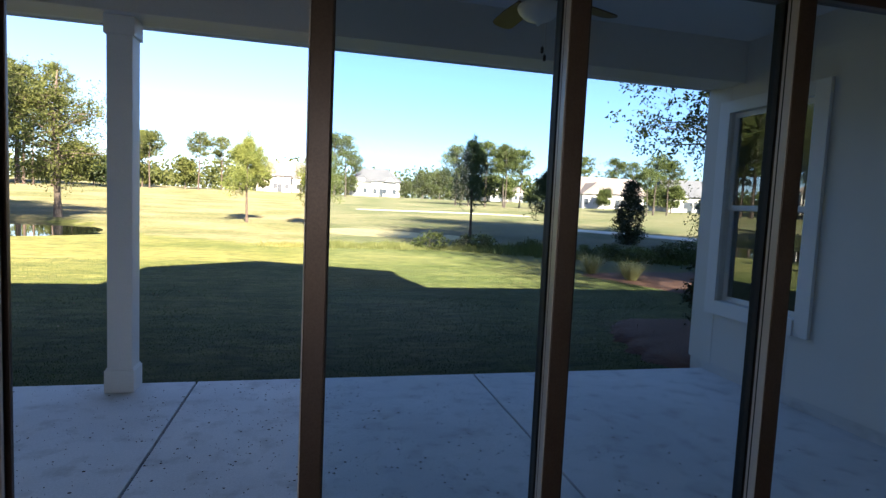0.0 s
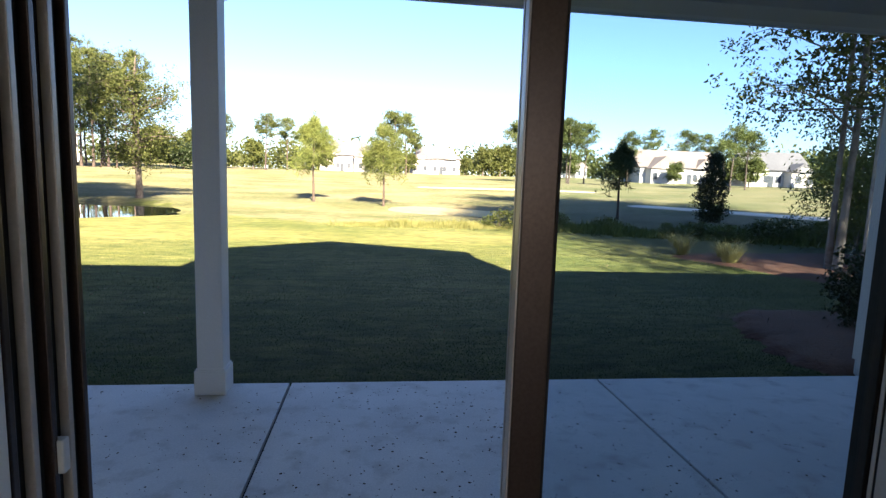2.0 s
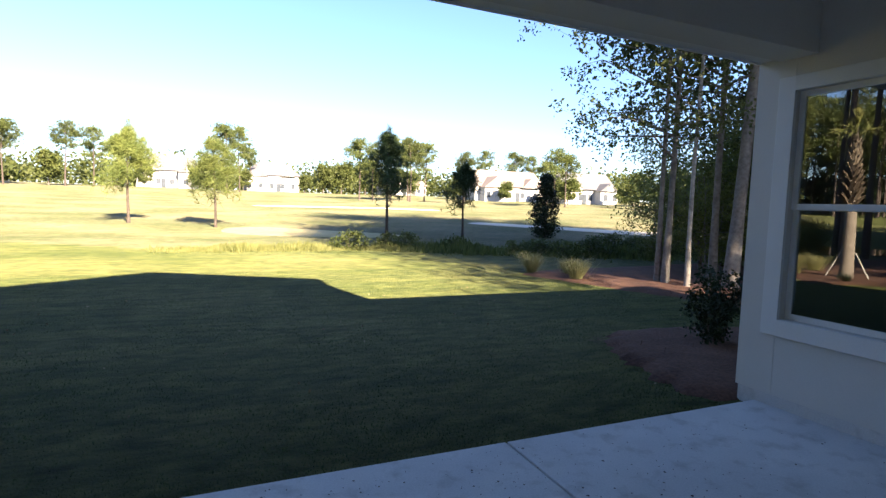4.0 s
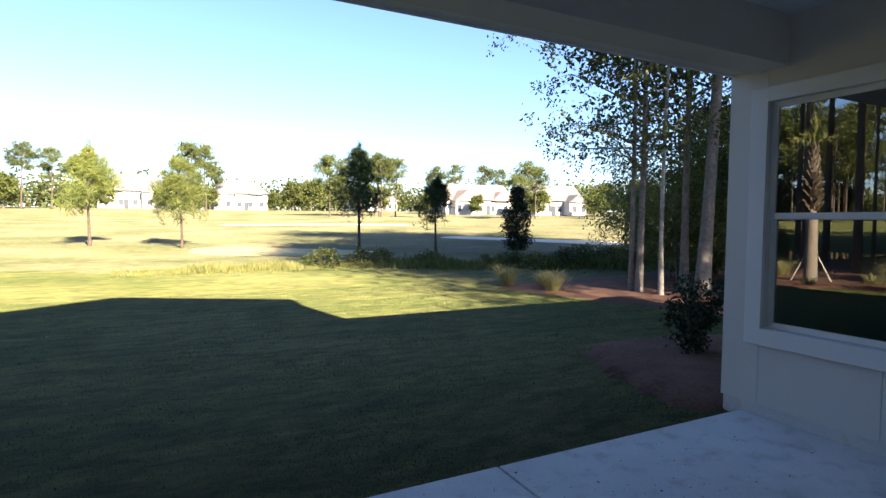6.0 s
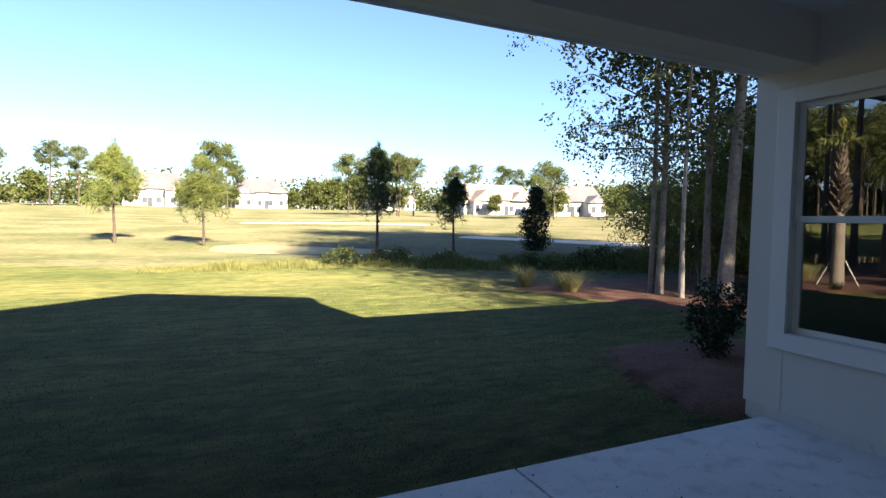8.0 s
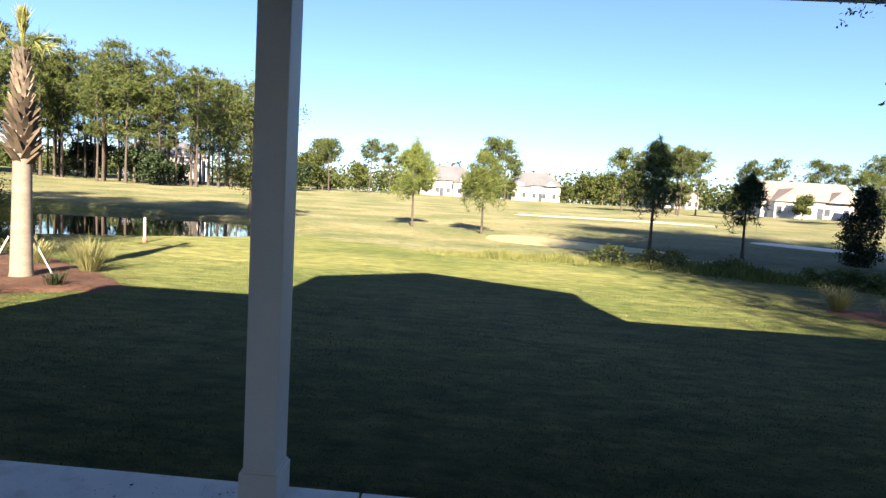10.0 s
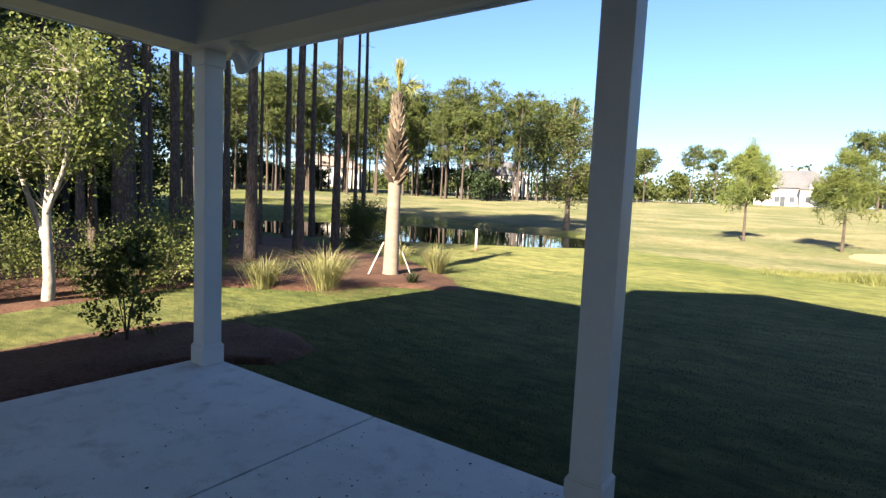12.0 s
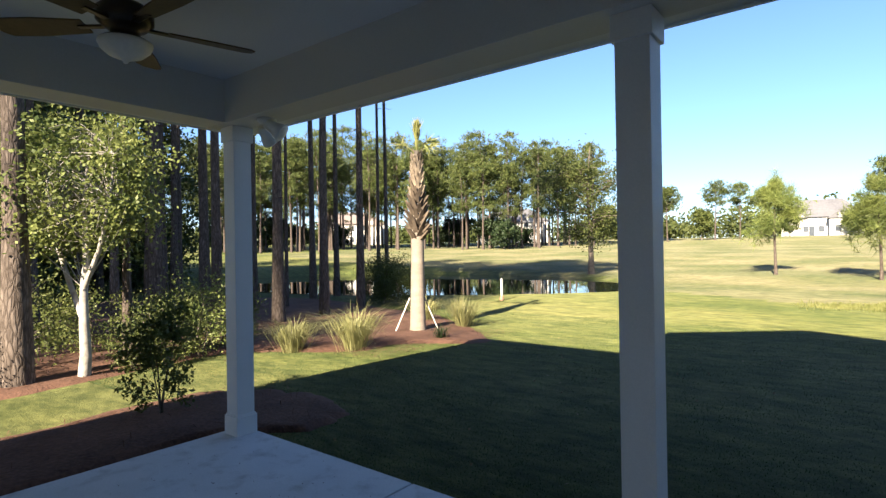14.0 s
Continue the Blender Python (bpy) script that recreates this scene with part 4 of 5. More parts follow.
forked_tree(-9.05, 4.6)
slim = pine(15.0, 0.065, 0.7, 1.6, 18, 14, 0.4, 0.03, PINE_NEEDLE, "slim young pine with bare pale trunk at the wood's edge", wob=0.08, dead=10)
put(slim, -9.75, 5.45)
brush = broadleaf(1.5, 0.025, 0.05, 0.9, 14, 4, 13, 0.075, BRIGHT_LEAF, OAK_BARK, "leafy yellow-green brush under the pines", name="bush", category="bush", clump=0.55, stems=2, upright=1.0)
put(brush, -9.7, 5.7, 0, 0.6)
for x, y, a, s in ((-10.2, 6.6, 40, 0.6), (-11.2, 5.4, 90, 0.7), (-9.4, 3.0, 130, 0.6), (-12.0, 7.6, 170, 0.5), (-10.4, 4.2, 220, 0.8), (-13.2, 5.4, 260, 0.6), (-9.9, 7.6, 10, 0.4), (-14.0, 3.8, 320, 0.9), (-8.95, 5.2, 75, 0.4), (-11.8, 3.2, 50, 0.9), (-10.9, 8.3, 35, 0.4), (-9.2, 6.35, 190, 0.75), (-9.8, 7.1, 280, 0.7), (-8.95, 5.65, 330, 0.6)):
    again(brush, x, y, a, s)
shade_bush = broadleaf(2.4, 0.04, 0.05, 1.5, 20, 6, 26, 0.1, LEAF, OAK_BARK, "dense green bush in the shade of the pines", name="bush", category="bush", clump=0.6, stems=2, upright=0.9)
put(shade_bush, -13.6, 15.2, 0, 0.6)
for x, y, a, s in ((-17.5, 4.4, 40, 0.6), (-21.0, 6.4, 80, 0.6), (-12.7, 15.6, 120, 0.45), (-17.5, 1.0, 160, 1.2), (-22.0, 2.5, 200, 1.3), (-30.0, 7.5, 240, 1.2), (-25.0, 0.0, 280, 1.8), (-33, 3, 30, 2.0), (-20, -3, 70, 2.0), (-38, 7, 110, 2.0), (-15.2, 17.0, 150, 0.5), (-40, 1, 10, 2.4), (-26, -5, 60, 2.4), (-34, -3, 100, 2.4), (-31, 13, 20, 1.5), (-34, 10, 60, 1.8), (-37, 15, 100, 1.7), (-29.5, 9.5, 140, 1.5), (-41, 13, 180, 2.0), (-45, 18, 220, 2.0), (-27, 7, 260, 1.3)):
    again(shade_bush, x, y, a, s)


def leafy_shrub(x, y, H, label, mat=DARK_LEAF):
    put(broadleaf(H, 0.014, 0.12, H * 0.34, 13, 4, 11, 0.055, mat, OAK_BARK, label, name="shrub", category="shrub", clump=0.4, upright=0.9, wob=0.05, stems=3), x, y)


leafy_shrub(-6.0, 4.28, 1.15, "small green-leaved shrub in the mulch bed", LEAF)
leafy_shrub(5.0, 6.05, 1.0, "young dark-leaved shrub in the mulch at the wing")


# ---- palm ----
PALM_TRUNK = surface("palm_trunk", (0.14, 0.12, 0.1), (0.29, 0.25, 0.205), 0.9, 30, 3, 0.5, 0.01, stretch=(1, 1, 3))
PALM_BOOT = surface("palm_boots", (0.07, 0.05, 0.035), (0.38, 0.32, 0.24), 0.9, 8, 2.2, 0.5, 0.01)
OLD_BOOT = surface("old_palm_boots", (0.035, 0.026, 0.02), (0.16, 0.125, 0.09), 0.95, 8, 2.2, 0.5, 0.01)
PALM_FROND = leaf_material("palm_fronds", (0.12, 0.15, 0.04), (0.36, 0.36, 0.13), 0.35)


def palm(x, y):
    p = empty("palm_tree", pose(x, y, h(x, y)), "cabbage palm with tied-up fronds and old leaf boots", "palm tree")
    s = Soup()
    s.tube([(0, 0, -0.1), (0, 0, 0.15), (0.01, 0, 1.0), (0.02, 0.01, 2.1), (0.03, 0.02, 3.0), (0.04, 0.02, 3.95)], [0.21, 0.17, 0.15, 0.135, 0.12, 0.07], 18)
    part_of("trunk", s.mesh("trunk", True), PALM_TRUNK, p)
    w, L, o = 0.06, 0.24, 0.14
    v = [(0, -w, 0), (0, w, 0), (o, w * 0.45, L), (o, -w * 0.45, L), (-0.05, -w, 0), (-0.05, w, 0), (o - 0.03, w * 0.4, L), (o - 0.03, -w * 0.4, L)]
    boot = mesh_of("leaf_boot", v, [(0, 1, 2, 3), (7, 6, 5, 4), (0, 3, 7, 4), (1, 5, 6, 2), (3, 2, 6, 7), (0, 4, 5, 1)])
    boot.materials.append(PALM_BOOT)
    for k in range(120):
        q, a = k / 120, k * 2.39996
        b = part_of("leaf_boot", boot, None, p)
        b.material_slots[0].link = "OBJECT"
        b.material_slots[0].material = OLD_BOOT if q < 0.5 or k % 5 == 0 else PALM_BOOT
        r = 0.12 * (1 - 0.45 * q)
        b.matrix_basis = pose(0.02 + r * math.cos(a), 0.01 + r * math.sin(a), 2.0 + 1.75 * q, 0, 0, math.degrees(a)) @ Matrix.Diagonal(((1.5 if q < 0.45 else 1.2) - 0.75 * q, 1.1 - 0.4 * q, rng.uniform(0.85, 1.15), 1))
    for k in range(14):
        s = Soup()
        up = k < 11
        a = k * 2.4
        tilt = rng.uniform(0.02, 0.12) if up else rng.uniform(0.5, 0.8)
        d = np.array([math.cos(a) * tilt, math.sin(a) * tilt, 1.0])
        b = np.array([0.04, 0.02, 3.8])
        stem = [b + d * 0.55 * q + np.array([0, 0, -0.25 * q * q if not up else 0]) for q in (0, 0.35, 0.7, 1)]
        s.tube(stem, [0.018, 0.014, 0.012, 0.008], 5)
        s.spikes([stem[-1]] * 1 + [stem[-2]], 15, 0.3 if up else 0.34, 0.03, 1.4 if up else -1.2, np.array([d * (4.5 if up else 1.0)] * 2))
        part_of("frond", s.mesh("frond"), PALM_FROND, p)


palm(-8.16, 10.66)
STAKE = surface("white_stake", (0.38, 0.36, 0.33), (0.5, 0.48, 0.45), 0.7, 30, 4)


def brace(x, y, tx, ty, tz):
    b = empty("palm_brace", pose(x, y, h(x, y)), "white timber brace leaning against the palm", "brace", "palm braces")
    s = Soup()
    s.tube([(0, 0, -0.05), (tx - x, ty - y, tz)], [0.018, 0.018], 4)
    part_of("batten", s.mesh("batten"), STAKE, b)


brace(-8.45, 10.2, -8.28, 10.54, 0.75)
brace(-7.9, 11.1, -8.08, 10.8, 0.75)


def marker(x, y):
    m = empty("marker_post", pose(x, y, h(x, y)), "short pale marker post at the pond's edge", "marker post")
    part("post", lathe([(0.045, -0.1), (0.045, 0.3), (0.04, 0.75), (0.02, 0.78)], 10), STAKE, m)
    part("foot", lathe([(0.07, -0.05), (0.07, 0.1), (0.05, 0.18)], 10), surface("marker_foot", (0.4, 0.2, 0.14), (0.5, 0.3, 0.22), 0.8), m, "reddish foot")


marker(-10.58, 17.96)


def grass_tuft(x, y, H, label, mat=SAGE_GRASS, n=420, spread=0.16):
    t = empty("ornamental_grass", pose(x, y, h(x, y)), label, "ornamental grass", "ornamental grasses")
    s = Soup()
    r = np.abs(rng.normal(size=n)) * spread
    a = rng.uniform(0, 6.28, n)
    for i in range(n):
        b = np.array([math.cos(a[i]) * r[i] * 0.6, math.sin(a[i]) * r[i] * 0.6, 0])
        L = H * rng.uniform(0.6, 1.15)
        out = np.array([math.cos(a[i] + rng.normal() * 0.3), math.sin(a[i] + rng.normal() * 0.3), 0]) * L * rng.uniform(0.3, 1.1)
        w = np.array([-math.sin(a[i]), math.cos(a[i]), 0]) * 0.0042
        m = b + out * 0.4 + np.array([0, 0, L * 0.58])
        e = b + out + np.array([0, 0, L * rng.uniform(0.35, 0.85)])
        s.add([b - w, b + w, m + w, m - w], [(0, 1, 2, 3)])
        s.add([m - w, m + w, e], [(0, 1, 2)])
    part_of("blades", s.mesh("blades"), mat, t)


for x, y, H, n in ((-8.35, 7.55, 0.75, 380), (-7.55, 8.25, 0.95, 520), (-7.85, 11.9, 0.95, 300), (-9.3, 12.2, 0.8, 300), (-8.7, 9.3, 0.5, 160), (-8.9, 13.2, 0.7, 240)):
    grass_tuft(x, y, H, "pale arching ornamental grass in the pine straw", n=n, spread=0.2)
grass_tuft(-7.05, 10.06, 0.4, "small dark green strappy plant by the palm", DARK_LEAF, 120, 0.1)
for x, y, H in ((7.47, 13.6, 0.8), (7.8, 12.15, 0.75), (8.2, 13.0, 0.6)):
    grass_tuft(x, y, H, "pale upright ornamental grass at the wood's edge", n=300, spread=0.14)


# ---- ditch grass, lawn blades, litter ----
def strip_grass(name, line, width, H, n, mat, label, blade=0.02):
    line = np.array(line, float)
    seg = np.linalg.norm(np.diff(line, axis=0), axis=1)
    cum = np.concatenate([[0], np.cumsum(seg)])
    q = rng.uniform(0, cum[-1], n)
    x = np.interp(q, cum, line[:, 0]) + rng.normal(size=n) * width * 0.25
    y = np.interp(q, cum, line[:, 1]) + rng.normal(size=n) * width * 0.5
    lump = 0.6 + 0.5 * np.sin(x * 1.7) * np.sin(x * 0.6 + 2)
    s = Soup()
    b = np.stack([x, y, height(x, y) - 0.02], 1)
    d = rng.normal(size=(n, 3)) * 0.35 + np.array([0, 0, 1.0])
    L = (H * rng.uniform(0.4, 1.0, n) * np.clip(lump, 0.35, 1.1))[:, None]
    w = np.stack([np.cos(q * 50), np.sin(q * 50), 0 * q], 1) * blade
    v = np.stack([b - w, b + w, b + d * L], 1).reshape(-1, 3)
    s.add(v, np.arange(n)[:, None] * 3 + np.array([[0, 1, 2]]))
    return tagged(part_of(name, s.mesh(name), mat), label, "grass", kind="stuff")


strip_grass("ditch_grass", [(-1.5, 20.9), (2.0, 21.5), (5.0, 21.3), (8.0, 20.4)], 1.2, 0.24, 22000, TALL_GRASS, "tall yellow unmown grass along the ditch", 0.014)
strip_grass("ditch_weeds", [(7.0, 20.8), (10.0, 19.2), (14.7, 17.6), (20.0, 16.5), (26, 17)], 1.6, 0.42, 24000, LEAF, "rough green weeds along the shaded ditch", 0.035)

weed = shaped(0.6, 0.02, ((0.0, 0.45), (0.4, 0.6), (0.8, 0.4), (1.0, 0.15)), 46, 18, 0.11, 0.1, LEAF, OAK_BARK, "low lumpy green weeds on the ditch bank", "weed_clump", "weeds")
put(weed, 6.6, 21.0)
for k in range(44):
    q = deep.uniform(0, 1) ** 0.8
    again(weed, 4.0 + 22 * q + deep.normal() * 0.4, np.interp(4.0 + 22 * q, [4, 7, 10, 14.7, 20, 26], [21.3, 20.8, 19.2, 17.6, 16.6, 17.0]) + deep.normal() * 0.55, deep.uniform(0, 360), deep.uniform(0.6, 1.25), sz=deep.uniform(0.6, 1.0))

n = 340000
u = rng.uniform(0, 1, n) ** 1.6
x = rng.uniform(-12, 8, n)
y = 4.56 + u * 10.5
keep = ~((x > 3.55) & (y < 4.8))
x, y = x[keep], y[keep]
n = len(x)
b = np.stack([x, y, height(x, y) - 0.004], 1)
patch = 0.8 + 0.2 * np.sin(x * 2.1 + np.sin(y * 1.3)) * np.sin(y * 2.7)
d = rng.normal(size=(n, 3)) * 0.45 + np.array([0, 0, 0.9])
L = (0.017 * rng.uniform(0.5, 1.3, n) * patch)[:, None]
ang = rng.uniform(0, 6.28, n)
w = np.stack([np.cos(ang), np.sin(ang), 0 * ang], 1) * 0.004
lawn_soup = Soup()
lawn_soup.add(np.stack([b - w, b + w, b + d * L], 1).reshape(-1, 3), np.arange(n)[:, None] * 3 + np.array([[0, 1, 2]]))
tagged(part_of("lawn_blades", lawn_soup.mesh("lawn_blades"), GRASS_BLADE), "short mown grass blades beside the patio", "grass", kind="stuff")

LITTER = surface("dry_litter", (0.03, 0.025, 0.02), (0.1, 0.075, 0.05), 0.9, 60, 8)
s = Soup()
for k in range(1800):
    cx, cy = (rng.normal(-0.7, 1.3), rng.uniform(2.3, 4.5)) if k % 3 else (rng.uniform(-4.6, 3.5), rng.uniform(2.0, 4.5))
    if k % 4 == 1:
        cx, cy = rng.normal(1.0, 1.0), rng.uniform(2.3, 4.4)
    if not (-4.95 < cx < 3.65):
        continue
    r = 0.0022 + 0.008 * rng.uniform() ** 4
    a0 = rng.uniform(0, 6.28)
    m = 5
    ring = [(cx + r * rng.uniform(0.5, 1.4) * math.cos(a0 + i * 2 * math.pi / m), cy + r * rng.uniform(0.5, 1.4) * math.sin(a0 + i * 2 * math.pi / m)) for i in range(m)]
    s.add([(p, q, 0.0008) for p, q in ring] + [(cx, cy, 0.0045)], [(i, (i + 1) % m, m) for i in range(m)])
tagged(part_of("leaf_litter", s.mesh("leaf_litter"), LITTER), "small dark specks of dry litter on the patio", "litter", kind="stuff")
s = Soup()
n = 160
x, y = rng.uniform(-9, 8, n), rng.uniform(4.8, 12, n)
s.leaves(np.stack([x, y, height(x, y) + 0.02], 1), 0.035, 0.025)
tagged(part_of("fallen_leaves", s.mesh("fallen_leaves"), surface("pale_fallen_leaf", (0.2, 0.15, 0.08), (0.34, 0.27, 0.16), 0.8)), "few pale fallen leaves on the lawn", "leaves", kind="stuff")
# straw on the beds
s = Soup()
for (x0, x1, y0, y1, m) in ((-9.2, -6.3, 7.6, 11.6, 2600), (-10.5, -8.9, 2.8, 7.2, 1500), (-6.5, -5.1, 2.3, 5.4, 1200), (-6.0, -4.6, 4.7, 5.5, 500), (3.7, 7.5, 4.9, 6.7, 2200), (7.8, 10.5, 7.5, 13, 1800)):
    x, y = rng.uniform(x0, x1, m), rng.uniform(y0, y1, m)
    c = np.stack([x, y, height(x, y) + 0.055 + rng.uniform(0, 0.02, m)], 1)
    d = rng.normal(size=(m, 3)) * np.array([1, 1, 0.15])
    d /= np.linalg.norm(d, axis=1)[:, None]
    sd = np.stack([-d[:, 1], d[:, 0], 0 * d[:, 0]], 1) * 0.004
    v = np.stack([c - d * 0.09 - sd, c - d * 0.09 + sd, c + d * 0.09], 1).reshape(-1, 3)
    s.add(v, np.arange(m)[:, None] * 3 + np.array([[0, 1, 2]]))
tagged(part_of("pine_straw", s.mesh("pine_straw"), MULCH), "loose red-brown pine straw on the beds", "pine straw", kind="stuff")


# ---- far trees and houses ----
far_pine = [pine(19.0, 0.2, 0.3, 2.7, 58, 7, 0.65, 0.1, PINE_NEEDLE, "tall far pine in the stand past the pond", wob=0.2, dead=4),
            pine(17.5, 0.18, 0.36, 2.6, 52, 7, 0.65, 0.1, PINE_NEEDLE, "tall far pine with a rounded crown", wob=0.3, dead=4),
            pine(20.0, 0.2, 0.5, 2.9, 50, 7, 0.65, 0.1, PINE_NEEDLE, "tall far pine with a high flat crown", wob=0.3, dead=6)]
for o, (x, y) in zip(far_pine, ((-62.4, 75.2), (-54.0, 80.0), (-70.0, 71.0))):
    put(o, x, y)
stand = np.random.default_rng(11)
for k in range(112):
    q = k / 111
    a, d = radians(-64 + 40.5 * q + stand.uniform(-1, 1)), stand.uniform(88, 114)
    x, y = d * math.sin(a) - 0.5, d * math.cos(a) + 1.9
    again(far_pine[k % 3], x, y, stand.uniform(0, 360), stand.uniform(0.85, 1.15) * (0.85 + 0.15 * math.sin(math.pi * min(1, q * 1.1))))
for k in range(34):
    a, d = radians(-95 + 36 * stand.uniform()), stand.uniform(75, 125)
    again(far_pine[k % 3], d * math.sin(a), d * math.cos(a) + 2, stand.uniform(0, 360), stand.uniform(0.85, 1.1))
course_pine = [pine(18.0, 0.24, 0.52, 4.4, 30, 22, 0.8, 0.14, PINE_NEEDLE, "far pine with a high rounded crown on the golf course", wob=0.5, flat=0.6),
               pine(18.0, 0.24, 0.6, 4.0, 24, 22, 0.8, 0.14, PINE_NEEDLE, "far pine with a high rounded crown on the golf course", wob=0.7, flat=0.6),
               pine(19.0, 0.24, 0.48, 3.8, 26, 22, 0.8, 0.14, PINE_NEEDLE, "far pine with a high rounded crown on the golf course", wob=0.6, flat=0.5)]
for o, (x, y) in zip(course_pine, ((-36.0, 121.0), (10.0, 150.0), (81.0, 128.0))):
    put(o, x, y, 0, 0.6)
for k, x, y, s_ in ((0, -31.2, 112.7, 0.62), (1, -24.0, 119.6, 0.68), (2, -20.5, 125.3, 0.62), (1, -17.5, 130.8, 0.6), (0, 3.4, 121.8, 0.78), (2, 6.0, 124.0, 0.74), (0, 24.0, 93.7, 0.6), (1, 26.5, 94.0, 0.58), (2, 29.0, 92.0, 0.62),
                    (0, 32.4, 91.1, 0.62), (1, 33.5, 95.0, 0.65), (2, 36.6, 94.8, 0.58), (1, 39.0, 82.9, 0.5), (0, 77.3, 130.3, 0.72), (2, 70.0, 134.0, 0.7), (1, 51.6, 75.4, 0.55), (0, 54.5, 76.0, 0.5), (2, -34.0, 118.0, 0.6), (1, 49.5, 74.0, 0.42)):
    again(course_pine[k], x, y, stand.uniform(0, 360), s_ * 0.95, "far pine with a high rounded crown on the golf course")

round_tree = broadleaf(6.0, 0.16, 0.18, 3.2, 22, 6, 26, 0.5, LEAF, OAK_BARK, "far round-crowned tree among the houses", clump=0.45, upright=0.8)
put(round_tree, 26.7, 139.3)
for x, y, s_ in ((31, 138, 1.1), (37, 137, 1.2), (43, 134, 1.0), (21.5, 136, 0.6), (-2, 143, 0.8), (8, 146, 0.7), (46, 128, 0.9), (52, 112, 0.7), (57, 100, 0.6), (66, 96, 0.7), (61, 84, 0.7), (73, 80, 0.9), (64, 72, 0.6), (79, 76, 1.0), (85, 70, 1.1), (-36, 116, 1.1), (-44, 112, 1.1), (-39, 108, 0.7), (-27, 122, 0.9), (66, 62, 0.8), (-13, 137, 0.7)):
    again(round_tree, x, y, stand.uniform(0, 360), s_)
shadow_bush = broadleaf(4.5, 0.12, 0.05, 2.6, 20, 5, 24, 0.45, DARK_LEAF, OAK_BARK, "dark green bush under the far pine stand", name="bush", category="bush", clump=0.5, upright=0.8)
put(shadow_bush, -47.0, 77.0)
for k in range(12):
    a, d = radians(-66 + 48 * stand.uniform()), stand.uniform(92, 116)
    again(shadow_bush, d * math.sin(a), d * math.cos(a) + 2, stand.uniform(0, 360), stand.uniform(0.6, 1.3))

# one long far wood closing the view
s = Soup()
for k in range(1000):
    a, d = radians(stand.uniform(-100, 100)), stand.uniform(165, 215)
    x, y = d * math.sin(a), d * math.cos(a)
    z, H = h(x, y), stand.uniform(8, 13) * (0.7 if a < -0.25 else 1.0)
    c = np.array([x, y, z + H * 0.38]) + np.clip(rng.normal(size=(90, 3)), -1.7, 1.7) * np.array([3.0, 3.0, H * 0.24])
    s.leaves(c, 1.15, 0.85)
tagged(part_of("far_wood", s.mesh("far_wood"), LEAF), "long dark green wood along the horizon", "trees", kind="stuff")
DARK_PANE = surface("far_window_pane", (0.04, 0.05, 0.06), (0.09, 0.1, 0.12), 0.2, 3, 0.5)


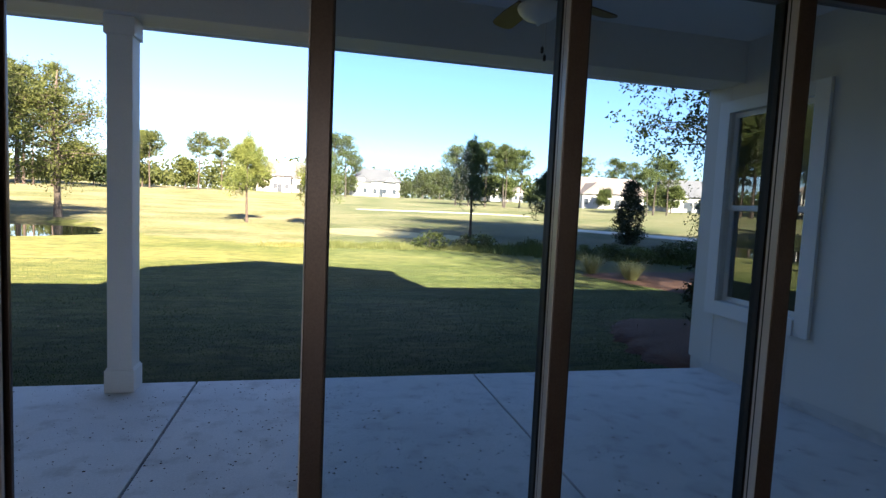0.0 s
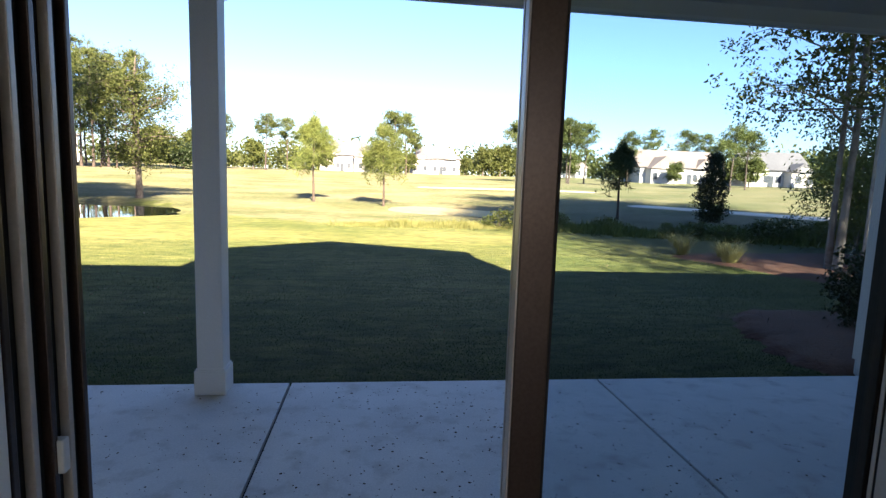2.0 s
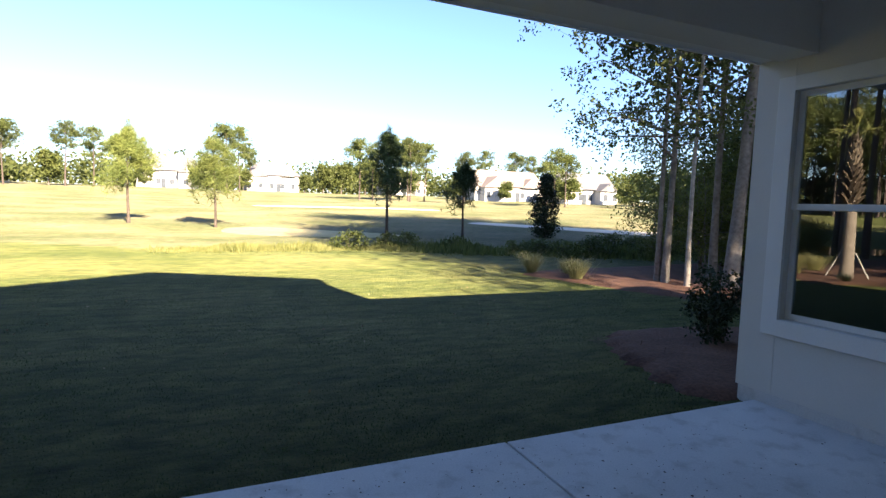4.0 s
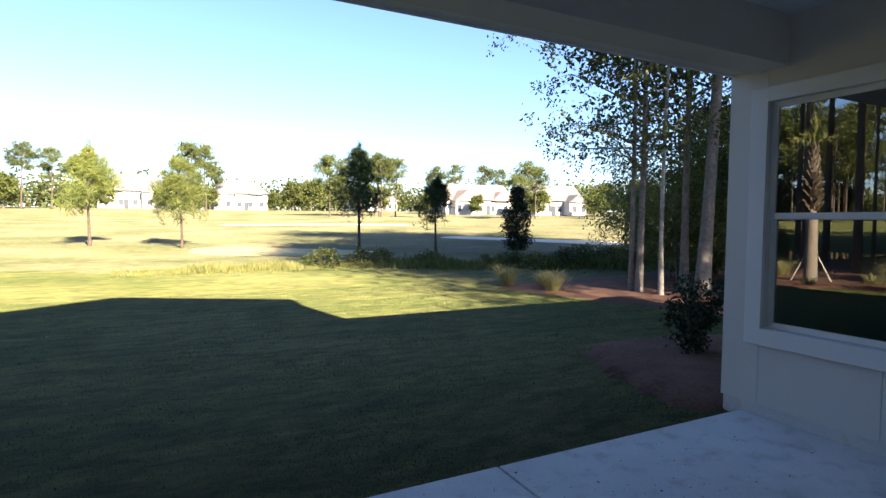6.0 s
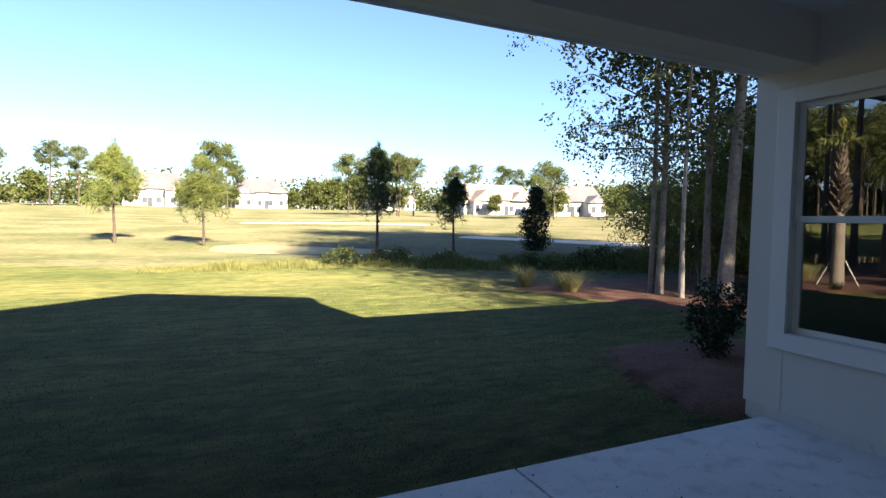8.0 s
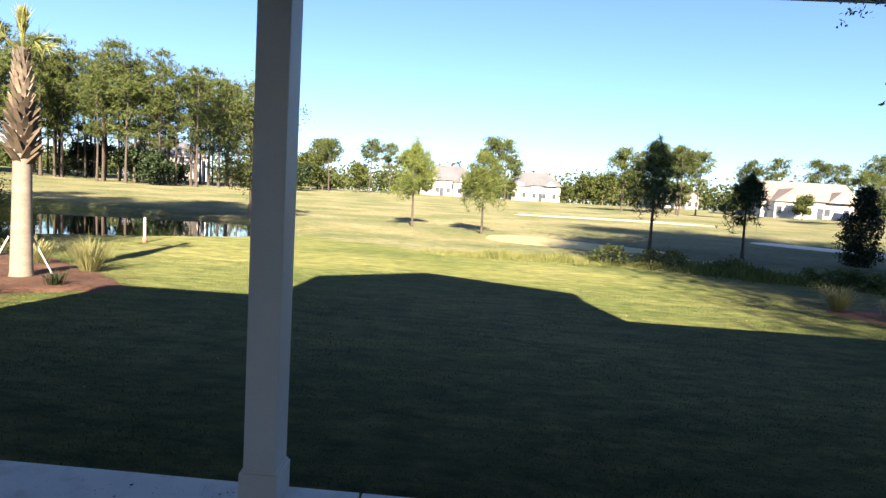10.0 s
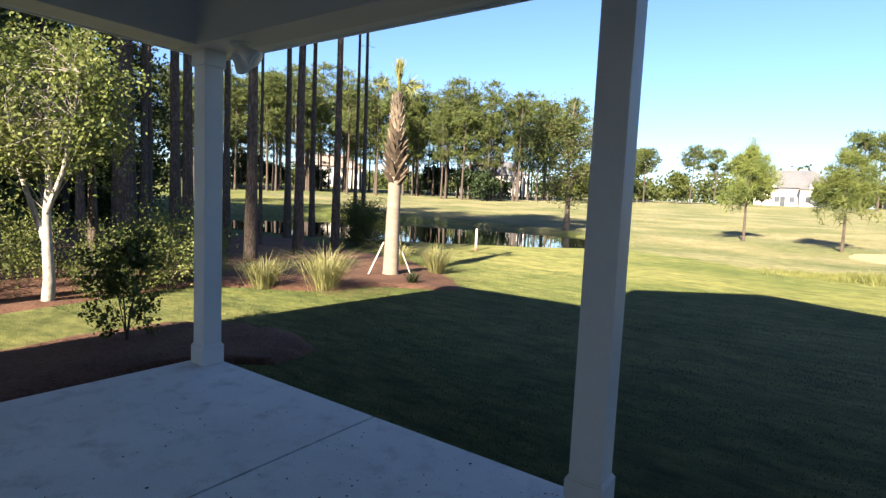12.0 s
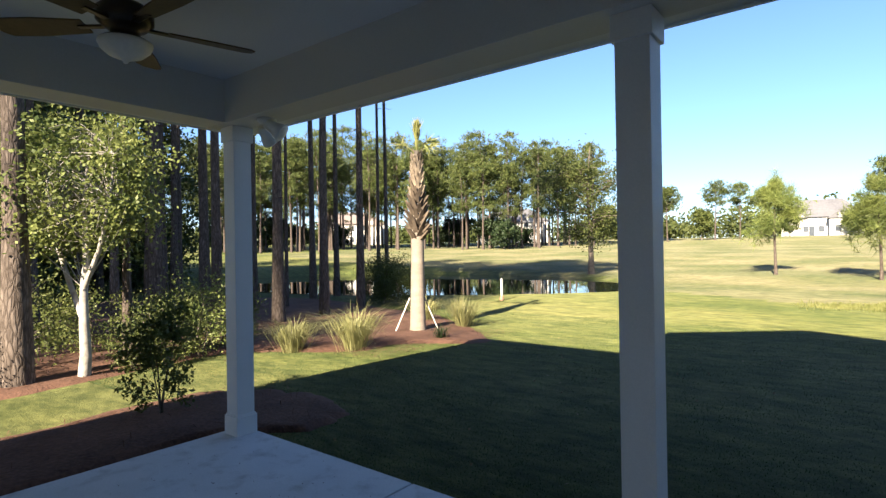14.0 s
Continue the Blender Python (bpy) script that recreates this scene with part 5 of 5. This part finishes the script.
def far_house(x, y, turn, w, d, eave, ridge, roofmat, label, hip=True, wingside=1, chimney=False):
    o = empty("house", pose(x, y, h(x, y) - 0.2, 0, 0, turn), label, "house", "houses past the golf course")

    def gabled(nm, x0, x1, y0, y1, ze, zr, inset, parent, mat):
        bm = bmesh.new()
        lo = [bm.verts.new(p) for p in ((x0, y0, ze), (x1, y0, ze), (x1, y1, ze), (x0, y1, ze))]
        ym = (y0 + y1) / 2
        r0, r1 = bm.verts.new((x0 + inset, ym, zr)), bm.verts.new((x1 - inset, ym, zr))
        bm.faces.new(lo[::-1])
        bm.faces.new((lo[0], lo[1], r1, r0))
        bm.faces.new((lo[2], lo[3], r0, r1))
        bm.faces.new((lo[1], lo[2], r1))
        bm.faces.new((lo[3], lo[0], r0))
        return part(nm, bm, mat, parent)

    part("wall", box((-w / 2, 0, 0), (w / 2, d, eave)), FAR_WALL, o)
    gabled("roof", -w / 2 - 0.5, w / 2 + 0.5, -0.5, d + 0.5, eave, ridge, d * 0.45 if hip else 0.05, o, roofmat)
    # a projecting bay with its own gable
    bx = wingside * w * 0.26
    part("bay_wall", box((bx - w * 0.17, -2.5, 0), (bx + w * 0.17, 0.02, eave * 0.9)), FAR_WALL, o)
    bm = bmesh.new()
    x0, x1, y0, y1, ze, zr = bx - w * 0.17 - 0.35, bx + w * 0.17 + 0.35, -2.9, d * 0.5, eave * 0.9, eave * 0.9 + w * 0.15
    v = [bm.verts.new(p) for p in ((x0, y0, ze), (x1, y0, ze), (bx, y0, zr), (x0, y1, ze), (x1, y1, ze), (bx, y1, zr))]
    for f in ((0, 1, 2), (3, 5, 4), (0, 2, 5, 3), (1, 4, 5, 2), (0, 3, 4, 1)):
        bm.faces.new([v[i] for i in f])
    part("bay_roof", bm, roofmat, o)
    part("bay_gable", box((bx - w * 0.06, -2.95, ze + 0.1), (bx + w * 0.06, -2.9, ze + w * 0.07)), FAR_WALL, o)
    gx = -wingside * w * 0.3
    bm = bmesh.new()
    v = [bm.verts.new(p) for p in ((gx - w * 0.13, -0.75, eave - 0.1), (gx + w * 0.13, -0.75, eave - 0.1), (gx, -0.75, eave + w * 0.12), (gx - w * 0.13, d * 0.5, eave - 0.1), (gx + w * 0.13, d * 0.5, eave - 0.1), (gx, d * 0.5, eave + w * 0.12))]
    for f in ((0, 1, 2), (3, 5, 4), (0, 2, 5, 3), (1, 4, 5, 2), (0, 3, 4, 1)):
        bm.faces.new([v[i] for i in f])
    part("dormer_roof", bm, roofmat, o)
    bm = bmesh.new()
    v = [bm.verts.new(p) for p in ((gx - w * 0.1, -0.82, eave), (gx + w * 0.1, -0.82, eave), (gx, -0.82, eave + w * 0.09), (gx - w * 0.1, -0.74, eave), (gx + w * 0.1, -0.74, eave), (gx, -0.74, eave + w * 0.09))]
    for f in ((0, 1, 2), (3, 5, 4), (0, 2, 5, 3), (1, 4, 5, 2), (0, 3, 4, 1)):
        bm.faces.new([v[i] for i in f])
    part("dormer_gable", bm, FAR_WALL, o)
    storeys = 2 if eave > 4 else 1
    for st in range(storeys):
        for k in range(5):
            cx = -w / 2 + w * (k + 0.6) / 5.2
            yy = -2.5 if abs(cx - bx) < w * 0.15 else 0.0
            z0 = 0.8 + 2.8 * st
            if z0 + 1.5 > eave:
                continue
            wd = part("window", box((cx - 0.6, yy - 0.06, z0), (cx + 0.6, yy, z0 + 1.5)), FAR_WALL, o)
            part("pane", box((cx - 0.5, yy - 0.08, z0 + 0.1), (cx + 0.5, yy - 0.062, z0 + 1.4)), DARK_PANE, wd)
    part("door", box((-w * 0.12 * wingside - 0.5, -0.08, 0), (-w * 0.12 * wingside + 0.5, 0, 2.2)), DARK_PANE, o)
    if chimney:
        part("chimney", box((w * 0.3, d * 0.4, eave), (w * 0.3 + 0.9, d * 0.4 + 0.9, ridge + 0.8)), FAR_WALL, o)


far_house(-8.0, 146.7, 4, 15, 9, 4.2, 8.4, FAR_ROOF, "white two-storey house with grey roof", wingside=1)
far_house(15.4, 151.1, -6, 14, 9, 4.3, 8.0, FAR_ROOF, "white two-storey house with dark grey hip roof", wingside=-1, chimney=True)
far_house(52.0, 146.0, 15, 10, 9, 3.4, 6.4, FAR_ROOF_BROWN, "pale house with brown roof among trees")
far_house(61.5, 106.0, -2, 17, 10, 3.4, 7.2, FAR_ROOF_BROWN, "pale house with wide light brown gable roof", hip=False, wingside=-1)
far_house(72.5, 92.0, -10, 11, 9, 3.2, 6.8, FAR_ROOF, "pale house with grey-brown roof", hip=False)
far_house(-66.0, 112.0, 30, 16, 10, 5.4, 8.6, FAR_ROOF, "white house glimpsed behind the pine stand")
far_house(-100.0, 92.0, 50, 16, 10, 5.4, 8.6, FAR_ROOF_BROWN, "pale house glimpsed behind the pine stand")
